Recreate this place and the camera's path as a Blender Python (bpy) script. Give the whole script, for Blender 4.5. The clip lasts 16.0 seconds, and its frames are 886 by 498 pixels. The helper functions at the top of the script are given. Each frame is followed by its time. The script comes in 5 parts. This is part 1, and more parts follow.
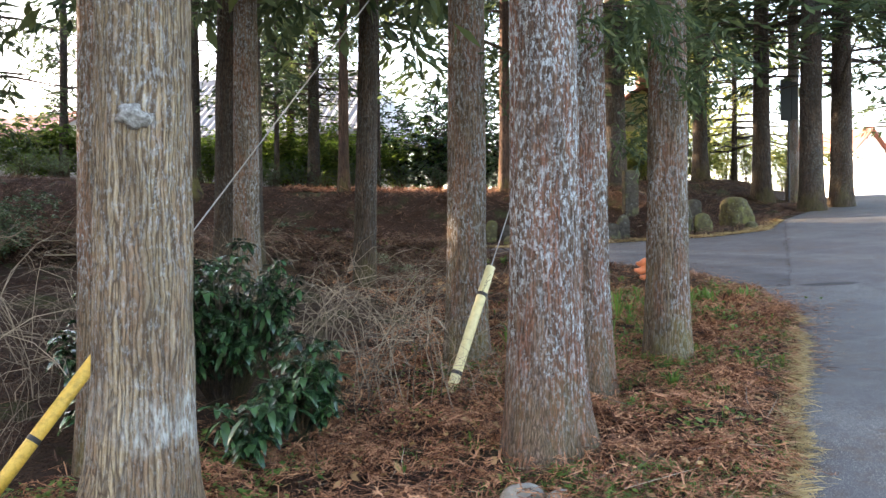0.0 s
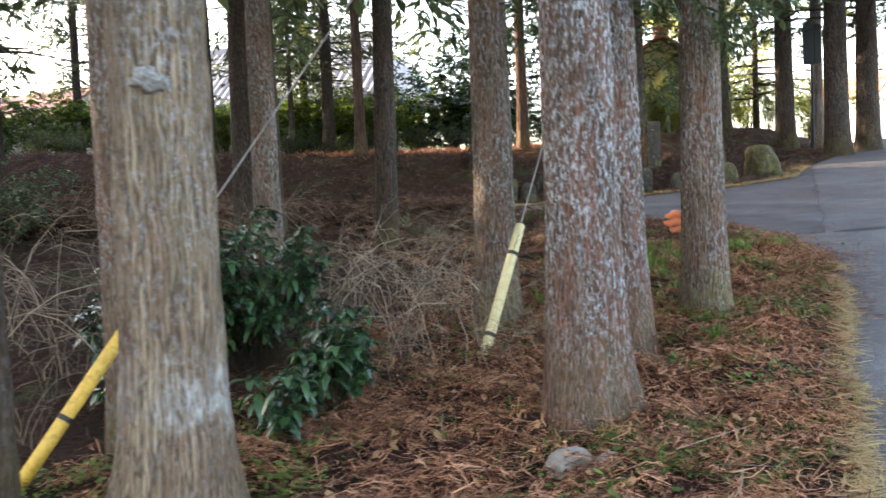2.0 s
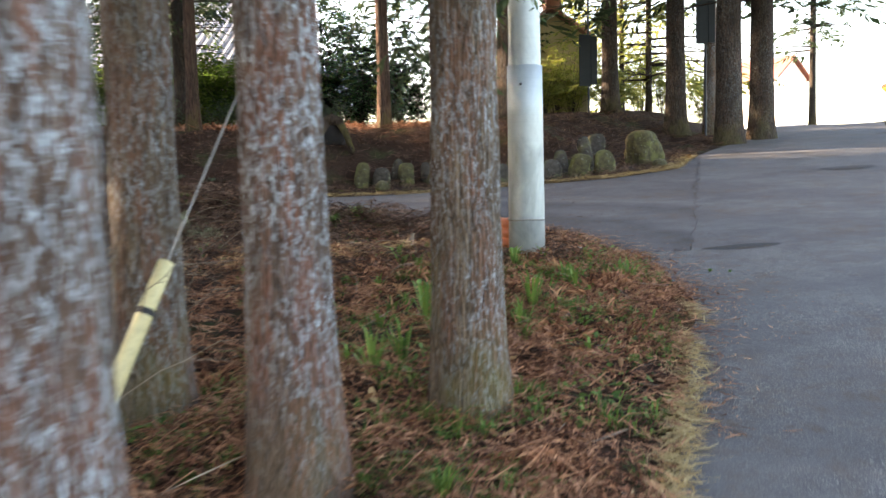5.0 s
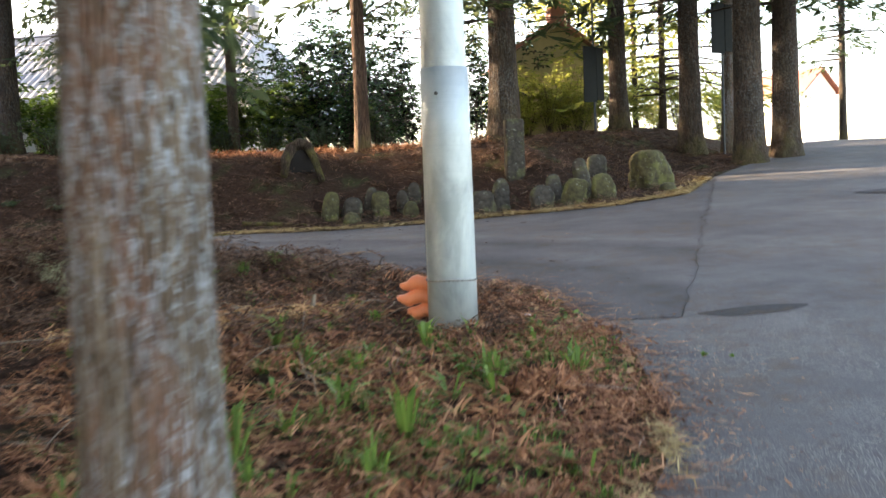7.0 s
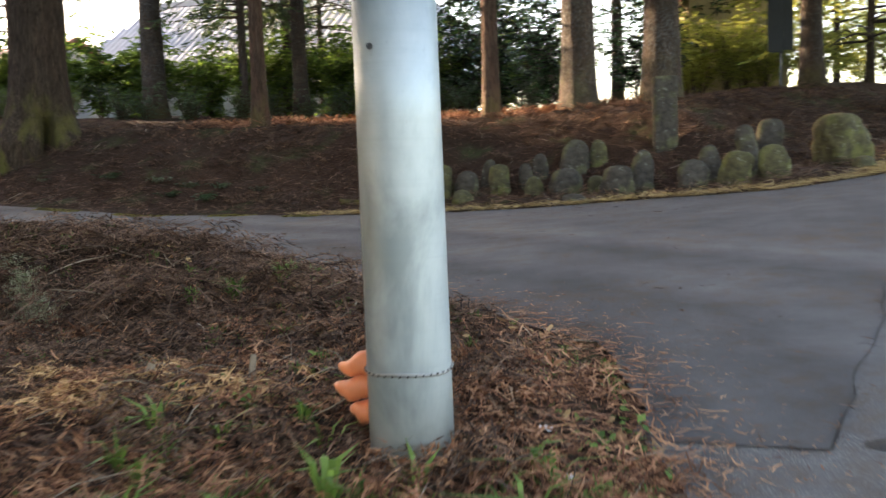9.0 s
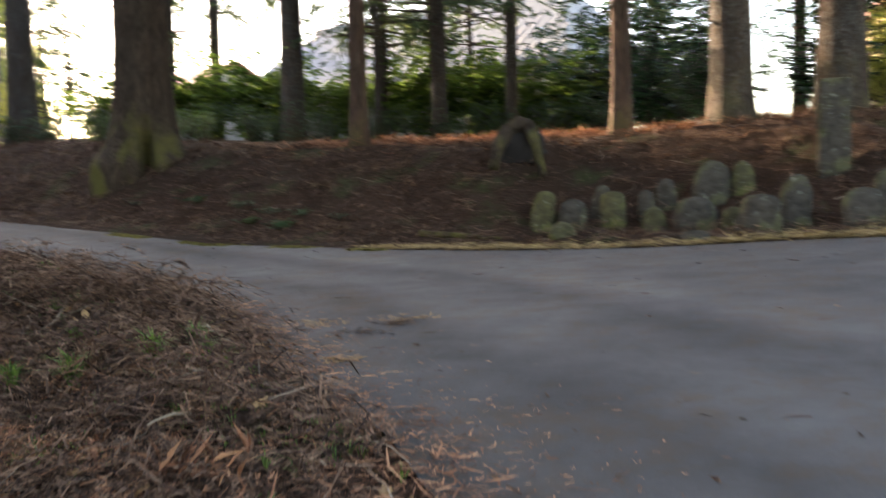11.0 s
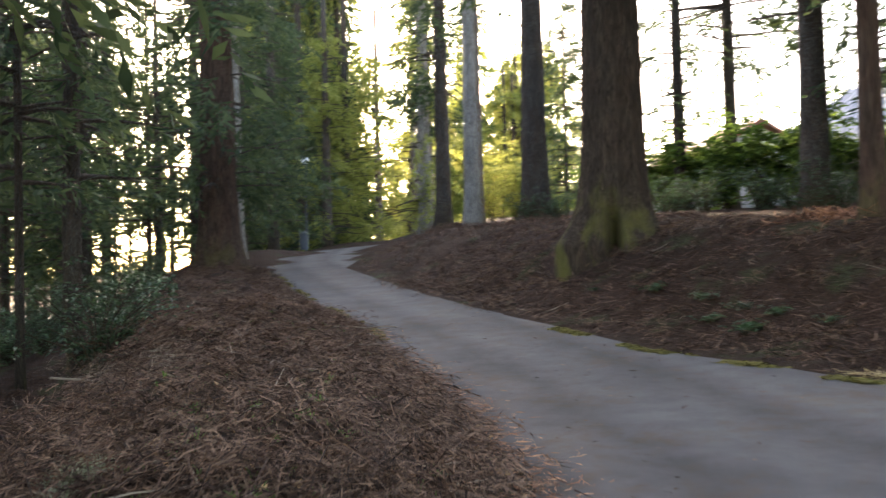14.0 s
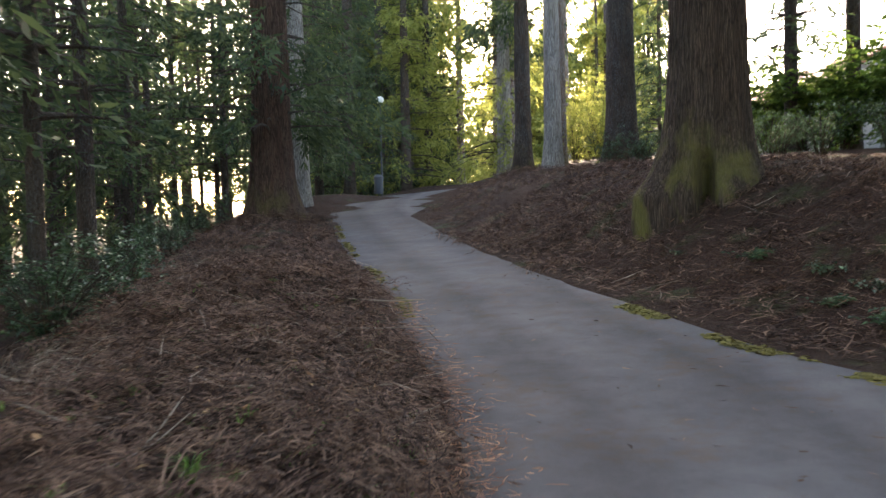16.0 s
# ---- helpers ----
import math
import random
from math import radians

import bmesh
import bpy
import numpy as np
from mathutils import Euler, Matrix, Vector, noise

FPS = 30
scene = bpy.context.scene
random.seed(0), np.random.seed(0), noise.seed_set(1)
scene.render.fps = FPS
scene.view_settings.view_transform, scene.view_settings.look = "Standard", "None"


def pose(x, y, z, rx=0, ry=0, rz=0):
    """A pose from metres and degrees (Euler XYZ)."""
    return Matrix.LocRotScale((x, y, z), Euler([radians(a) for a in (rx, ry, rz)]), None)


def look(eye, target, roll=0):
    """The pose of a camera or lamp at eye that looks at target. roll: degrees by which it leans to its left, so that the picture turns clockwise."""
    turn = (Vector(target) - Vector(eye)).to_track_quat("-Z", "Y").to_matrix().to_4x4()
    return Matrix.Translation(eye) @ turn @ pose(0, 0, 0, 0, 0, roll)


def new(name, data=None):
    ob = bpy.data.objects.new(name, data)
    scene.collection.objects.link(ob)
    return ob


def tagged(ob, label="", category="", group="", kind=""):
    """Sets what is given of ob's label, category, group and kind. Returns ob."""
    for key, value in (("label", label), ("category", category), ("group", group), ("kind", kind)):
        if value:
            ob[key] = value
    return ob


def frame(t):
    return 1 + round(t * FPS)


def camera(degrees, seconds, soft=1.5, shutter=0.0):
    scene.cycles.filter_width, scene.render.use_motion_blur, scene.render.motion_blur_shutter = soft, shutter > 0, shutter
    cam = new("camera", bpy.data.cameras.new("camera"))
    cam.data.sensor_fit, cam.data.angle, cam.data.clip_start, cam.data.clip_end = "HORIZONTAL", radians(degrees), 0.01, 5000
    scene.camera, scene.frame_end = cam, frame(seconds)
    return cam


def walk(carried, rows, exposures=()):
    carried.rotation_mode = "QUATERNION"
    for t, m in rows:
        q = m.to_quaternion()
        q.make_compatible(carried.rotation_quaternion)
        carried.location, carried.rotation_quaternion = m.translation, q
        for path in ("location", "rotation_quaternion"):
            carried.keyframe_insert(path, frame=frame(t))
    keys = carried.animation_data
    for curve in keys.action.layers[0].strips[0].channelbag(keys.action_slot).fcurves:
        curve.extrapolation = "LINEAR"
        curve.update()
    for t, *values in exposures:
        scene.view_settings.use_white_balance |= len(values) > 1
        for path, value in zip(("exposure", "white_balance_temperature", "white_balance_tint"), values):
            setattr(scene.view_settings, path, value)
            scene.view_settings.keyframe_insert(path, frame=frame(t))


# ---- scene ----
cam = camera(53.7, 16.0, soft=1.45, shutter=0.8)
PATH = [
    (0.0, (0.010, 0.010, 1.534), (0.005, 5.010, 1.508), -0.21),
    (0.5, (-0.082, 0.028, 1.538), (-0.058, 5.028, 1.506), -0.52),
    (1.0, (-0.154, 0.055, 1.535), (-0.156, 5.055, 1.491), -0.52),
    (1.5, (-0.180, 0.072, 1.525), (-0.265, 5.070, 1.384), -1.13),
    (2.0, (-0.083, 0.230, 1.520), (-0.197, 5.223, 1.277), -2.49),
    (2.5, (0.178, 0.550, 1.552), (0.101, 5.542, 1.274), -2.86),
    (3.0, (0.377, 1.013, 1.537), (0.483, 6.002, 1.220), -2.37),
    (3.5, (0.620, 1.500, 1.563), (0.885, 6.485, 1.275), -2.68),
    (4.0, (0.956, 2.058, 1.611), (1.010, 7.053, 1.407), -1.96),
    (4.5, (1.284, 2.752, 1.677), (1.663, 7.722, 1.283), -1.32),
    (7.0, (2.779, 5.772, 1.878), (3.000, 10.760, 1.612), -2.30),
    (7.5, (3.050, 6.464, 1.953), (3.139, 11.458, 1.736), -1.81),
    (8.0, (3.317, 7.179, 2.021), (3.431, 12.169, 1.733), -2.43),
    (8.5, (3.655, 7.889, 2.095), (3.280, 12.860, 1.713), -2.34),
    (9.0, (3.906, 8.569, 2.167), (3.067, 13.475, 1.695), -2.08),
    (11.3, (4.859, 11.876, 2.129), (2.565, 16.315, 1.936), -1.89),
    (11.5, (4.894, 12.075, 2.131), (2.262, 16.325, 1.989), -2.23),
    (12.0, (4.805, 12.585, 2.190), (1.478, 16.313, 2.024), -1.91),
    (12.5, (4.650, 13.165, 2.297), (1.141, 16.725, 2.174), -1.68),
    (13.0, (4.483, 13.762, 2.383), (0.631, 16.949, 2.364), -1.53),
    (13.5, (4.218, 14.286, 2.455), (0.198, 17.258, 2.545), -1.12),
    (14.0, (3.966, 14.851, 2.513), (-0.232, 17.564, 2.651), -1.38),
    (14.5, (3.575, 15.422, 2.552), (-0.774, 17.887, 2.596), -0.85),
    (15.0, (3.114, 15.953, 2.609), (-1.256, 18.384, 2.573), -1.01),
    (15.5, (2.583, 16.458, 2.681), (-1.858, 18.752, 2.574), -0.42),
    (16.0, (1.984, 16.940, 2.740), (-2.484, 19.178, 2.554), -1.21),
]
EXPOSURES = [(0.0, 3.42, 7450, 20), (4.5, 3.22, 7600, 20), (7.0, 3.3, 7850, 18), (7.6, 3.1, 7900, 18), (9.0, 3.12, 7950, 18), (12.0, 3.05, 7650, 17), (12.6, 3.2, 7550, 17), (14.0, 3.18, 7400, 18), (16.0, 3.15, 7250, 18)]
walk(cam, [(t, look(eye, target, roll)) for t, eye, target, roll in PATH], EXPOSURES)

# ---- world and sun ----
SUN_DIR = Vector((-0.88, 0.36, 0.30)).normalized()
world = bpy.data.worlds.new("world")
scene.world = world
world.use_nodes = True
wn = world.node_tree.nodes
sky = wn.new("ShaderNodeTexSky")
sky.sky_type, sky.sun_disc = "NISHITA", False
sky.sun_elevation = math.asin(SUN_DIR.z)
sky.sun_rotation = math.atan2(SUN_DIR.x, SUN_DIR.y) % (2 * math.pi)
sky.dust_density, sky.air_density = 1.8, 1.0
wn["Background"].inputs["Strength"].default_value = 0.15
world.node_tree.links.new(sky.outputs["Color"], wn["Background"].inputs["Color"])
sun = new("sun", bpy.data.lights.new("sun", "SUN"))
sun.data.energy, sun.data.angle, sun.data.color = 5.0, radians(0.6), (1.0, 0.86, 0.66)
sun.matrix_world = look(SUN_DIR * 60, (0, 0, 0))

# ---- materials ----
class Nodes:
    """A small hand for building node materials."""

    def __init__(self, name):
        self.mat = bpy.data.materials.new(name)
        self.mat.use_nodes = True
        self.t = self.mat.node_tree
        self.bsdf = self.t.nodes["Principled BSDF"]
        self.out = self.t.nodes["Material Output"]
        self.pos = self.t.nodes.new("ShaderNodeTexCoord").outputs["Object"]

    def put(self, socket, value):
        if isinstance(value, bpy.types.NodeSocket):
            self.t.links.new(value, socket)
        elif isinstance(value, tuple) and len(value) == 3 and len(socket.default_value) == 4:
            socket.default_value = (*value, 1)
        else:
            socket.default_value = value

    def scaled(self, x, y, z, base=None):
        n = self.t.nodes.new("ShaderNodeMapping")
        self.put(n.inputs["Vector"], base or self.pos)
        n.inputs["Scale"].default_value = (x, y, z)
        return n.outputs["Vector"]

    def noise(self, scale, vec=None, detail=4.0, rough=0.6, distortion=0.0):
        n = self.t.nodes.new("ShaderNodeTexNoise")
        self.put(n.inputs["Vector"], vec or self.pos)
        n.inputs["Scale"].default_value, n.inputs["Detail"].default_value = scale, detail
        n.inputs["Roughness"].default_value, n.inputs["Distortion"].default_value = rough, distortion
        return n.outputs["Fac"]

    def cells(self, scale, vec=None, feature="F1", out="Distance"):
        n = self.t.nodes.new("ShaderNodeTexVoronoi")
        n.feature = feature
        self.put(n.inputs["Vector"], vec or self.pos)
        n.inputs["Scale"].default_value = scale
        return n.outputs[out]

    def ramp(self, fac, *stops):
        n = self.t.nodes.new("ShaderNodeValToRGB")
        e = n.color_ramp.elements
        while len(e) < len(stops):
            e.new(0.5)
        for k, (p, c) in zip(e, stops):
            k.position, k.color = p, (*c, 1) if isinstance(c, tuple) else (c, c, c, 1)
        self.put(n.inputs["Fac"], fac)
        return n.outputs["Color"]

    def mix(self, fac, a, b, blend="MIX"):
        n = self.t.nodes.new("ShaderNodeMix")
        n.data_type, n.blend_type = "RGBA", blend
        self.put(n.inputs[0], fac), self.put(n.inputs[6], a), self.put(n.inputs[7], b)
        return n.outputs[2]

    def math(self, op, a, b=0.0):
        n = self.t.nodes.new("ShaderNodeMath")
        n.operation = op
        self.put(n.inputs[0], a), self.put(n.inputs[1], b)
        return n.outputs[0]

    def height(self):
        n = self.t.nodes.new("ShaderNodeSeparateXYZ")
        self.put(n.inputs[0], self.pos)
        return n.outputs["Z"]

    def island(self):
        return self.t.nodes.new("ShaderNodeNewGeometry").outputs["Random Per Island"]

    def random(self):
        return self.t.nodes.new("ShaderNodeObjectInfo").outputs["Random"]

    def bump(self, fac, strength=0.5, distance=0.02):
        n = self.t.nodes.new("ShaderNodeBump")
        n.inputs["Strength"].default_value, n.inputs["Distance"].default_value = strength, distance
        self.put(n.inputs["Height"], fac)
        self.put(self.bsdf.inputs["Normal"], n.outputs["Normal"])

    def done(self, color, rough=0.8, metal=0.0, spec=0.5, thin=0.0):
        self.put(self.bsdf.inputs["Base Color"], color)
        self.put(self.bsdf.inputs["Roughness"], rough)
        self.bsdf.inputs["Metallic"].default_value = metal
        self.bsdf.inputs["Specular IOR Level"].default_value = spec
        if thin:
            tr = self.t.nodes.new("ShaderNodeBsdfTranslucent")
            self.put(tr.inputs["Color"], color)
            mx = self.t.nodes.new("ShaderNodeMixShader")
            mx.inputs[0].default_value = thin
            self.t.links.new(self.bsdf.outputs[0], mx.inputs[1])
            self.t.links.new(tr.outputs[0], mx.inputs[2])
            self.t.links.new(mx.outputs[0], self.out.inputs["Surface"])
        return self.mat


def bark(name, deep, mid, light, lichen=0.0, red=0.0, moss=0.0, fibre=1.0, tall=2.4, run=1.8, band=0.0, split=0.8, pale=(0.57, 0.63, 0.67), grow=(0.15, 0.7)):
    """Fissured bark: long fibrous strips parted by dark cracks, blotched with lichen."""
    n = Nodes(name)
    warp = n.mix(0.05, n.pos, n.noise(3.0, None, 3), "ADD")
    crack = n.cells(1.0, n.scaled(48 * fibre, 48 * fibre, tall * fibre, warp), "DISTANCE_TO_EDGE")
    strand = n.noise(1.0, n.scaled(70 * fibre, 70 * fibre, run, warp), 5, 0.62, 0.3)
    flake = n.noise(1.0, n.scaled(120 * fibre, 120 * fibre, 16, warp), 4, 0.7)
    wide = n.noise(1.0, n.scaled(5.5, 5.5, 0.7), 4, 0.6)
    col = n.ramp(n.math("ADD", n.math("MULTIPLY", strand, 0.58), n.math("MULTIPLY", flake, 0.42)), (0.36, deep), (0.47, mid), (0.6, light))
    col = n.mix(n.ramp(wide, (0.4, 0.0), (0.62, 0.65)), col, tuple(0.55 * c for c in mid))
    if red:
        where = n.math("MULTIPLY", n.ramp(n.noise(1.0, n.scaled(7, 7, 1.1), 4), (0.46, 0.0), (0.58, red)), n.ramp(flake, (0.36, 0.15), (0.56, 1.0)))
        col = n.mix(where, col, (0.25, 0.105, 0.066))
    col = n.mix(n.ramp(crack, (0.01, split), (0.13, 0.0)), col, deep)
    if lichen:
        where = n.ramp(n.noise(1.0, n.scaled(3.6, 3.6, 1.3), 4), (0.36, 0.18), (0.56, 1.0))
        rise = n.math("ADD", n.math("MULTIPLY", n.height(), 0.6), n.math("MULTIPLY", n.noise(2.0, None, 3), 0.4))
        where = n.math("MULTIPLY", where, n.ramp(rise, (grow[0] + 0.15, 0.1), (grow[1], 1.0)))
        dab = n.noise(1.0, n.scaled(44, 44, 19, warp), 6, 0.74)
        col = n.mix(n.math("MULTIPLY", where, n.ramp(dab, (0.49, 0.0), (0.57, lichen))), col, tuple(0.62 * c for c in pale))
        fleck = n.noise(1.0, n.scaled(110, 110, 55), 4, 0.7)
        col = n.mix(n.math("MULTIPLY", where, n.ramp(n.math("ADD", n.math("MULTIPLY", fleck, 0.55), n.math("MULTIPLY", dab, 0.45)), (0.53, 0.0), (0.6, lichen))), col, pale)
    if band:
        ring = n.math("ABSOLUTE", n.math("ADD", n.math("ADD", n.height(), -band), n.math("MULTIPLY", n.math("ADD", n.noise(5.0, None, 5), -0.5), 0.9)))
        worn = n.math("MULTIPLY", n.math("MULTIPLY", n.ramp(ring, (0.05, 0.85), (0.19, 0.0)), n.ramp(n.noise(3.2, n.scaled(1, 1, 0.5), 3), (0.4, 0.15), (0.56, 1.0))), n.ramp(n.noise(60.0, n.scaled(1, 1, 0.3), 4), (0.4, 0.1), (0.56, 1.0)))
        col = n.mix(worn, col, (0.5, 0.53, 0.52))
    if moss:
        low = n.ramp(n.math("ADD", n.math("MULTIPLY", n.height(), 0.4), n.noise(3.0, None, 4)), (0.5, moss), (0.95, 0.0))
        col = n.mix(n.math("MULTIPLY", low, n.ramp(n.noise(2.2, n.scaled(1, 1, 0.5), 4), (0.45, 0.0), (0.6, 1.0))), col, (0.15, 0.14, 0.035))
    relief = n.math("ADD", n.math("ADD", strand, n.math("MULTIPLY", flake, 0.6)), n.ramp(crack, (0.0, 0.0), (0.25, 0.8)))
    n.bump(relief, 1.0, 0.02 / fibre)
    return n.done(col, 0.92, spec=0.2)


BARK_PALE = bark("bark_pale_cedar", (0.075, 0.052, 0.036), (0.26, 0.192, 0.122), (0.47, 0.375, 0.25), lichen=0.35, fibre=0.8, tall=2.0, run=3.2, red=0.3, band=0.72, split=0.95)
BARK_LICHEN = bark("bark_lichen_cedar", (0.04, 0.027, 0.02), (0.15, 0.095, 0.068), (0.27, 0.19, 0.14), lichen=0.95, red=0.8, moss=0.2)
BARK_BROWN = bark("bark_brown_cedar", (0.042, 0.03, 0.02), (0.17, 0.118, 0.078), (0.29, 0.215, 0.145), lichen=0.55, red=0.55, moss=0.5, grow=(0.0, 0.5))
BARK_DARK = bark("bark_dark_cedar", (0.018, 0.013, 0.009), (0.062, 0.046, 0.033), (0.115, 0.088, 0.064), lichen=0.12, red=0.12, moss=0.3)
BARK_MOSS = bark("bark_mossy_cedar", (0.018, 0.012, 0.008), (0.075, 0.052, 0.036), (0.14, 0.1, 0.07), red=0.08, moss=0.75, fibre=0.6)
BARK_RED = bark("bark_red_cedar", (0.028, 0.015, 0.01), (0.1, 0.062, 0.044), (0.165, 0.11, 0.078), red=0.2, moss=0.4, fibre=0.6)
BARK_GREY = bark("bark_grey_cedar", (0.1, 0.085, 0.07), (0.3, 0.27, 0.23), (0.48, 0.44, 0.38), lichen=0.2, fibre=0.7)


def foliage(name, dark, light, thin=0.35, rough=0.6, spec=0.3, wax=0.0):
    n = Nodes(name)
    n.bsdf.inputs["Coat Weight"].default_value, n.bsdf.inputs["Coat Roughness"].default_value = wax, 0.12
    return n.done(n.mix(n.island(), dark, light), rough, spec=spec, thin=thin)


def dry_litter(name, deep, mid, light, thin=0.1):
    """Dead sprigs: tone in patches, with a little change from piece to piece."""
    n = Nodes(name)
    patch = n.math("ADD", n.math("MULTIPLY", n.noise(3.6, None, 4, 0.65), 0.62), n.math("MULTIPLY", n.island(), 0.38))
    return n.done(n.ramp(patch, (0.32, deep), (0.5, mid), (0.7, light)), 0.85, spec=0.2, thin=thin)


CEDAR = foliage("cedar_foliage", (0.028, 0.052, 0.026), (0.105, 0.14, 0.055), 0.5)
# lit copy of the foliage: the sun's glow is put into the leaf colour
CEDAR_SUN = foliage("sunlit_yellow_green_foliage", (0.14, 0.18, 0.04), (0.42, 0.42, 0.11), 0.62)
HEDGE = foliage("hedge_foliage", (0.045, 0.085, 0.02), (0.17, 0.26, 0.05), 0.55)
AOKI = foliage("glossy_shrub_leaf", (0.012, 0.042, 0.02), (0.06, 0.135, 0.05), 0.08, 0.25, 1.0, wax=1.0)
GRASS = foliage("grass_blade", (0.045, 0.1, 0.018), (0.17, 0.27, 0.055), 0.35, 0.5)
PALE_GRASS = foliage("pale_dead_grass", (0.2, 0.24, 0.12), (0.62, 0.63, 0.45), 0.3, 0.6)
IVY_LEAF = foliage("ivy_leaf", (0.02, 0.05, 0.022), (0.085, 0.15, 0.06), 0.2, 0.38, 0.5)
BRACKEN = foliage("dead_bracken", (0.42, 0.2, 0.08), (0.85, 0.55, 0.28), 0.3, 0.8)
STRAW = foliage("dry_grass", (0.30, 0.19, 0.08), (0.56, 0.42, 0.2), 0.2, 0.7)
TWIG = foliage("dry_twig", (0.05, 0.034, 0.025), (0.40, 0.31, 0.225), 0.0, 0.8)
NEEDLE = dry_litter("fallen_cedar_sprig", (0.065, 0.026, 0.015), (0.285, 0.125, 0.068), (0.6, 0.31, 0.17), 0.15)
# darker brown sprigs; in the hollow their colour stands in for shade
DARK_SHADED_NEEDLE = dry_litter("dark_shaded_sprig", (0.024, 0.013, 0.009), (0.092, 0.05, 0.033), (0.26, 0.155, 0.1))
MOSS = foliage("yellow_moss", (0.085, 0.072, 0.016), (0.19, 0.155, 0.036), 0.1, 0.9)
LEAFLITTER = foliage("fallen_leaf", (0.2, 0.09, 0.035), (0.48, 0.3, 0.14), 0.2, 0.7)


def litter_ground():
    n = Nodes("needle_litter")
    fine = n.noise(34.0, None, 6, 0.72, 0.6)
    wide = n.noise(0.55, None, 4, 0.6)
    col = n.ramp(fine, (0.3, (0.008, 0.005, 0.0035)), (0.47, (0.034, 0.017, 0.011)), (0.6, (0.08, 0.04, 0.024)), (0.75, (0.15, 0.087, 0.052)))
    col = n.mix(n.ramp(wide, (0.45, 0.0), (0.65, 0.6)), col, (0.042, 0.027, 0.019))
    green = n.math("MULTIPLY", n.ramp(n.noise(1.1, None, 5), (0.56, 0.0), (0.66, 0.8)), n.ramp(fine, (0.4, 0.2), (0.6, 1.0)))
    col = n.mix(green, col, (0.055, 0.075, 0.025))
    n.bump(n.math("ADD", fine, n.math("MULTIPLY", n.cells(40.0, n.scaled(1, 1, 1)), 0.5)), 1.0, 0.05)
    return n.done(col, 0.95, spec=0.15)


def asphalt(name, dark, light, stones, crack=0.6, tracks=0.0, joint=None):
    n = Nodes(name)
    open_ = 1.0
    if joint is not None:
        sep = n.t.nodes.new("ShaderNodeSeparateXYZ")
        n.put(sep.inputs[0], n.pos)
        along = n.math("ADD", n.math("MULTIPLY", sep.outputs["X"], 0.1), n.math("ADD", sep.outputs["Y"], -joint))
        along = n.math("ADD", along, n.math("MULTIPLY", n.noise(3.0, None, 3), 0.16))
        open_ = n.ramp(along, (0.02, 1.0), (0.1, 0.4))
    grain = n.noise(220.0, None, 3, 0.7)
    wide = n.noise(0.5, None, 5, 0.6, 0.8)
    mid = n.noise(3.0, None, 4, 0.65)
    col = n.mix(n.ramp(wide, (0.35, 0.0), (0.65, 1.0)), dark, light)
    col = n.mix(n.ramp(mid, (0.4, 0.0), (0.7, 0.35)), col, tuple(0.6 * c for c in dark))
    col = n.mix(n.math("MULTIPLY", n.ramp(grain, (0.5, 0.0), (0.72, stones)), open_), col, (0.27, 0.255, 0.24))
    col = n.mix(n.ramp(n.cells(0.45, n.scaled(1, 1, 0), "DISTANCE_TO_EDGE"), (0.0, crack), (0.012, 0.0)), col, (0.02, 0.018, 0.016))
    pebble = n.math("MULTIPLY", n.ramp(n.cells(85.0), (0.22, 1.0), (0.36, 0.0)), n.ramp(n.noise(1.2, None, 3), (0.4, 0.25), (0.6, 1.0)))
    col = n.mix(n.math("MULTIPLY", n.math("MULTIPLY", pebble, max(0.0, stones - 0.35) * 1.8), open_), col, (0.36, 0.335, 0.3))
    dirt = n.ramp(n.math("ADD", n.math("MULTIPLY", n.noise(6.0, None, 6, 0.75), 0.6), n.math("MULTIPLY", n.noise(0.9, None, 4), 0.4)), (0.5, 0.0), (0.64, 0.5))
    col = n.mix(dirt, col, (0.13, 0.085, 0.05))
    if tracks:
        way = n.t.nodes.new("ShaderNodeAttribute")
        way.attribute_name = "across"
        across = n.math("ADD", n.math("MULTIPLY", way.outputs["Fac"], 0.25), n.math("MULTIPLY", n.noise(0.8, None, 4), 0.12))
        wear = n.ramp(across, (0.05, 0.74), (0.16, 1.0), (0.3, 0.74), (0.42, 1.1), (0.52, 1.0), (0.64, 0.76), (0.76, 1.2), (0.95, 0.92))
        col = n.mix(tracks, col, wear, "MULTIPLY")
    n.bump(n.math("ADD", grain, n.math("MULTIPLY", mid, 0.6)), 0.5, 0.008)
    return n.done(col, n.ramp(mid, (0.3, 0.82), (0.7, 0.95)), spec=0.15)


def stone(name, dark, light, moss=0.3, scale=9.0):
    n = Nodes(name)
    a = n.noise(scale, None, 6, 0.7)
    col = n.ramp(a, (0.32, dark), (0.62, light))
    col = n.mix(n.ramp(n.noise(4.0, None, 5), (0.5, 0.0), (0.62, moss)), col, (0.12, 0.125, 0.03))
    col = n.mix(n.ramp(n.noise(16.0, None, 3), (0.63, 0.0), (0.7, 0.4)), col, (0.27, 0.28, 0.25))
    n.bump(a, 0.7, 0.03)
    return n.done(col, 0.9, spec=0.25)


def painted(name, color, rough=0.5, metal=0.0, dirt=0.3, scale=8.0):
    n = Nodes(name)
    col = n.mix(n.ramp(n.noise(scale, None, 6, 0.7), (0.45, 0.0), (0.75, dirt)), color, tuple(0.35 * c for c in color))
    n.bump(n.noise(scale * 6, None, 3), 0.15, 0.004)
    return n.done(col, rough, metal)


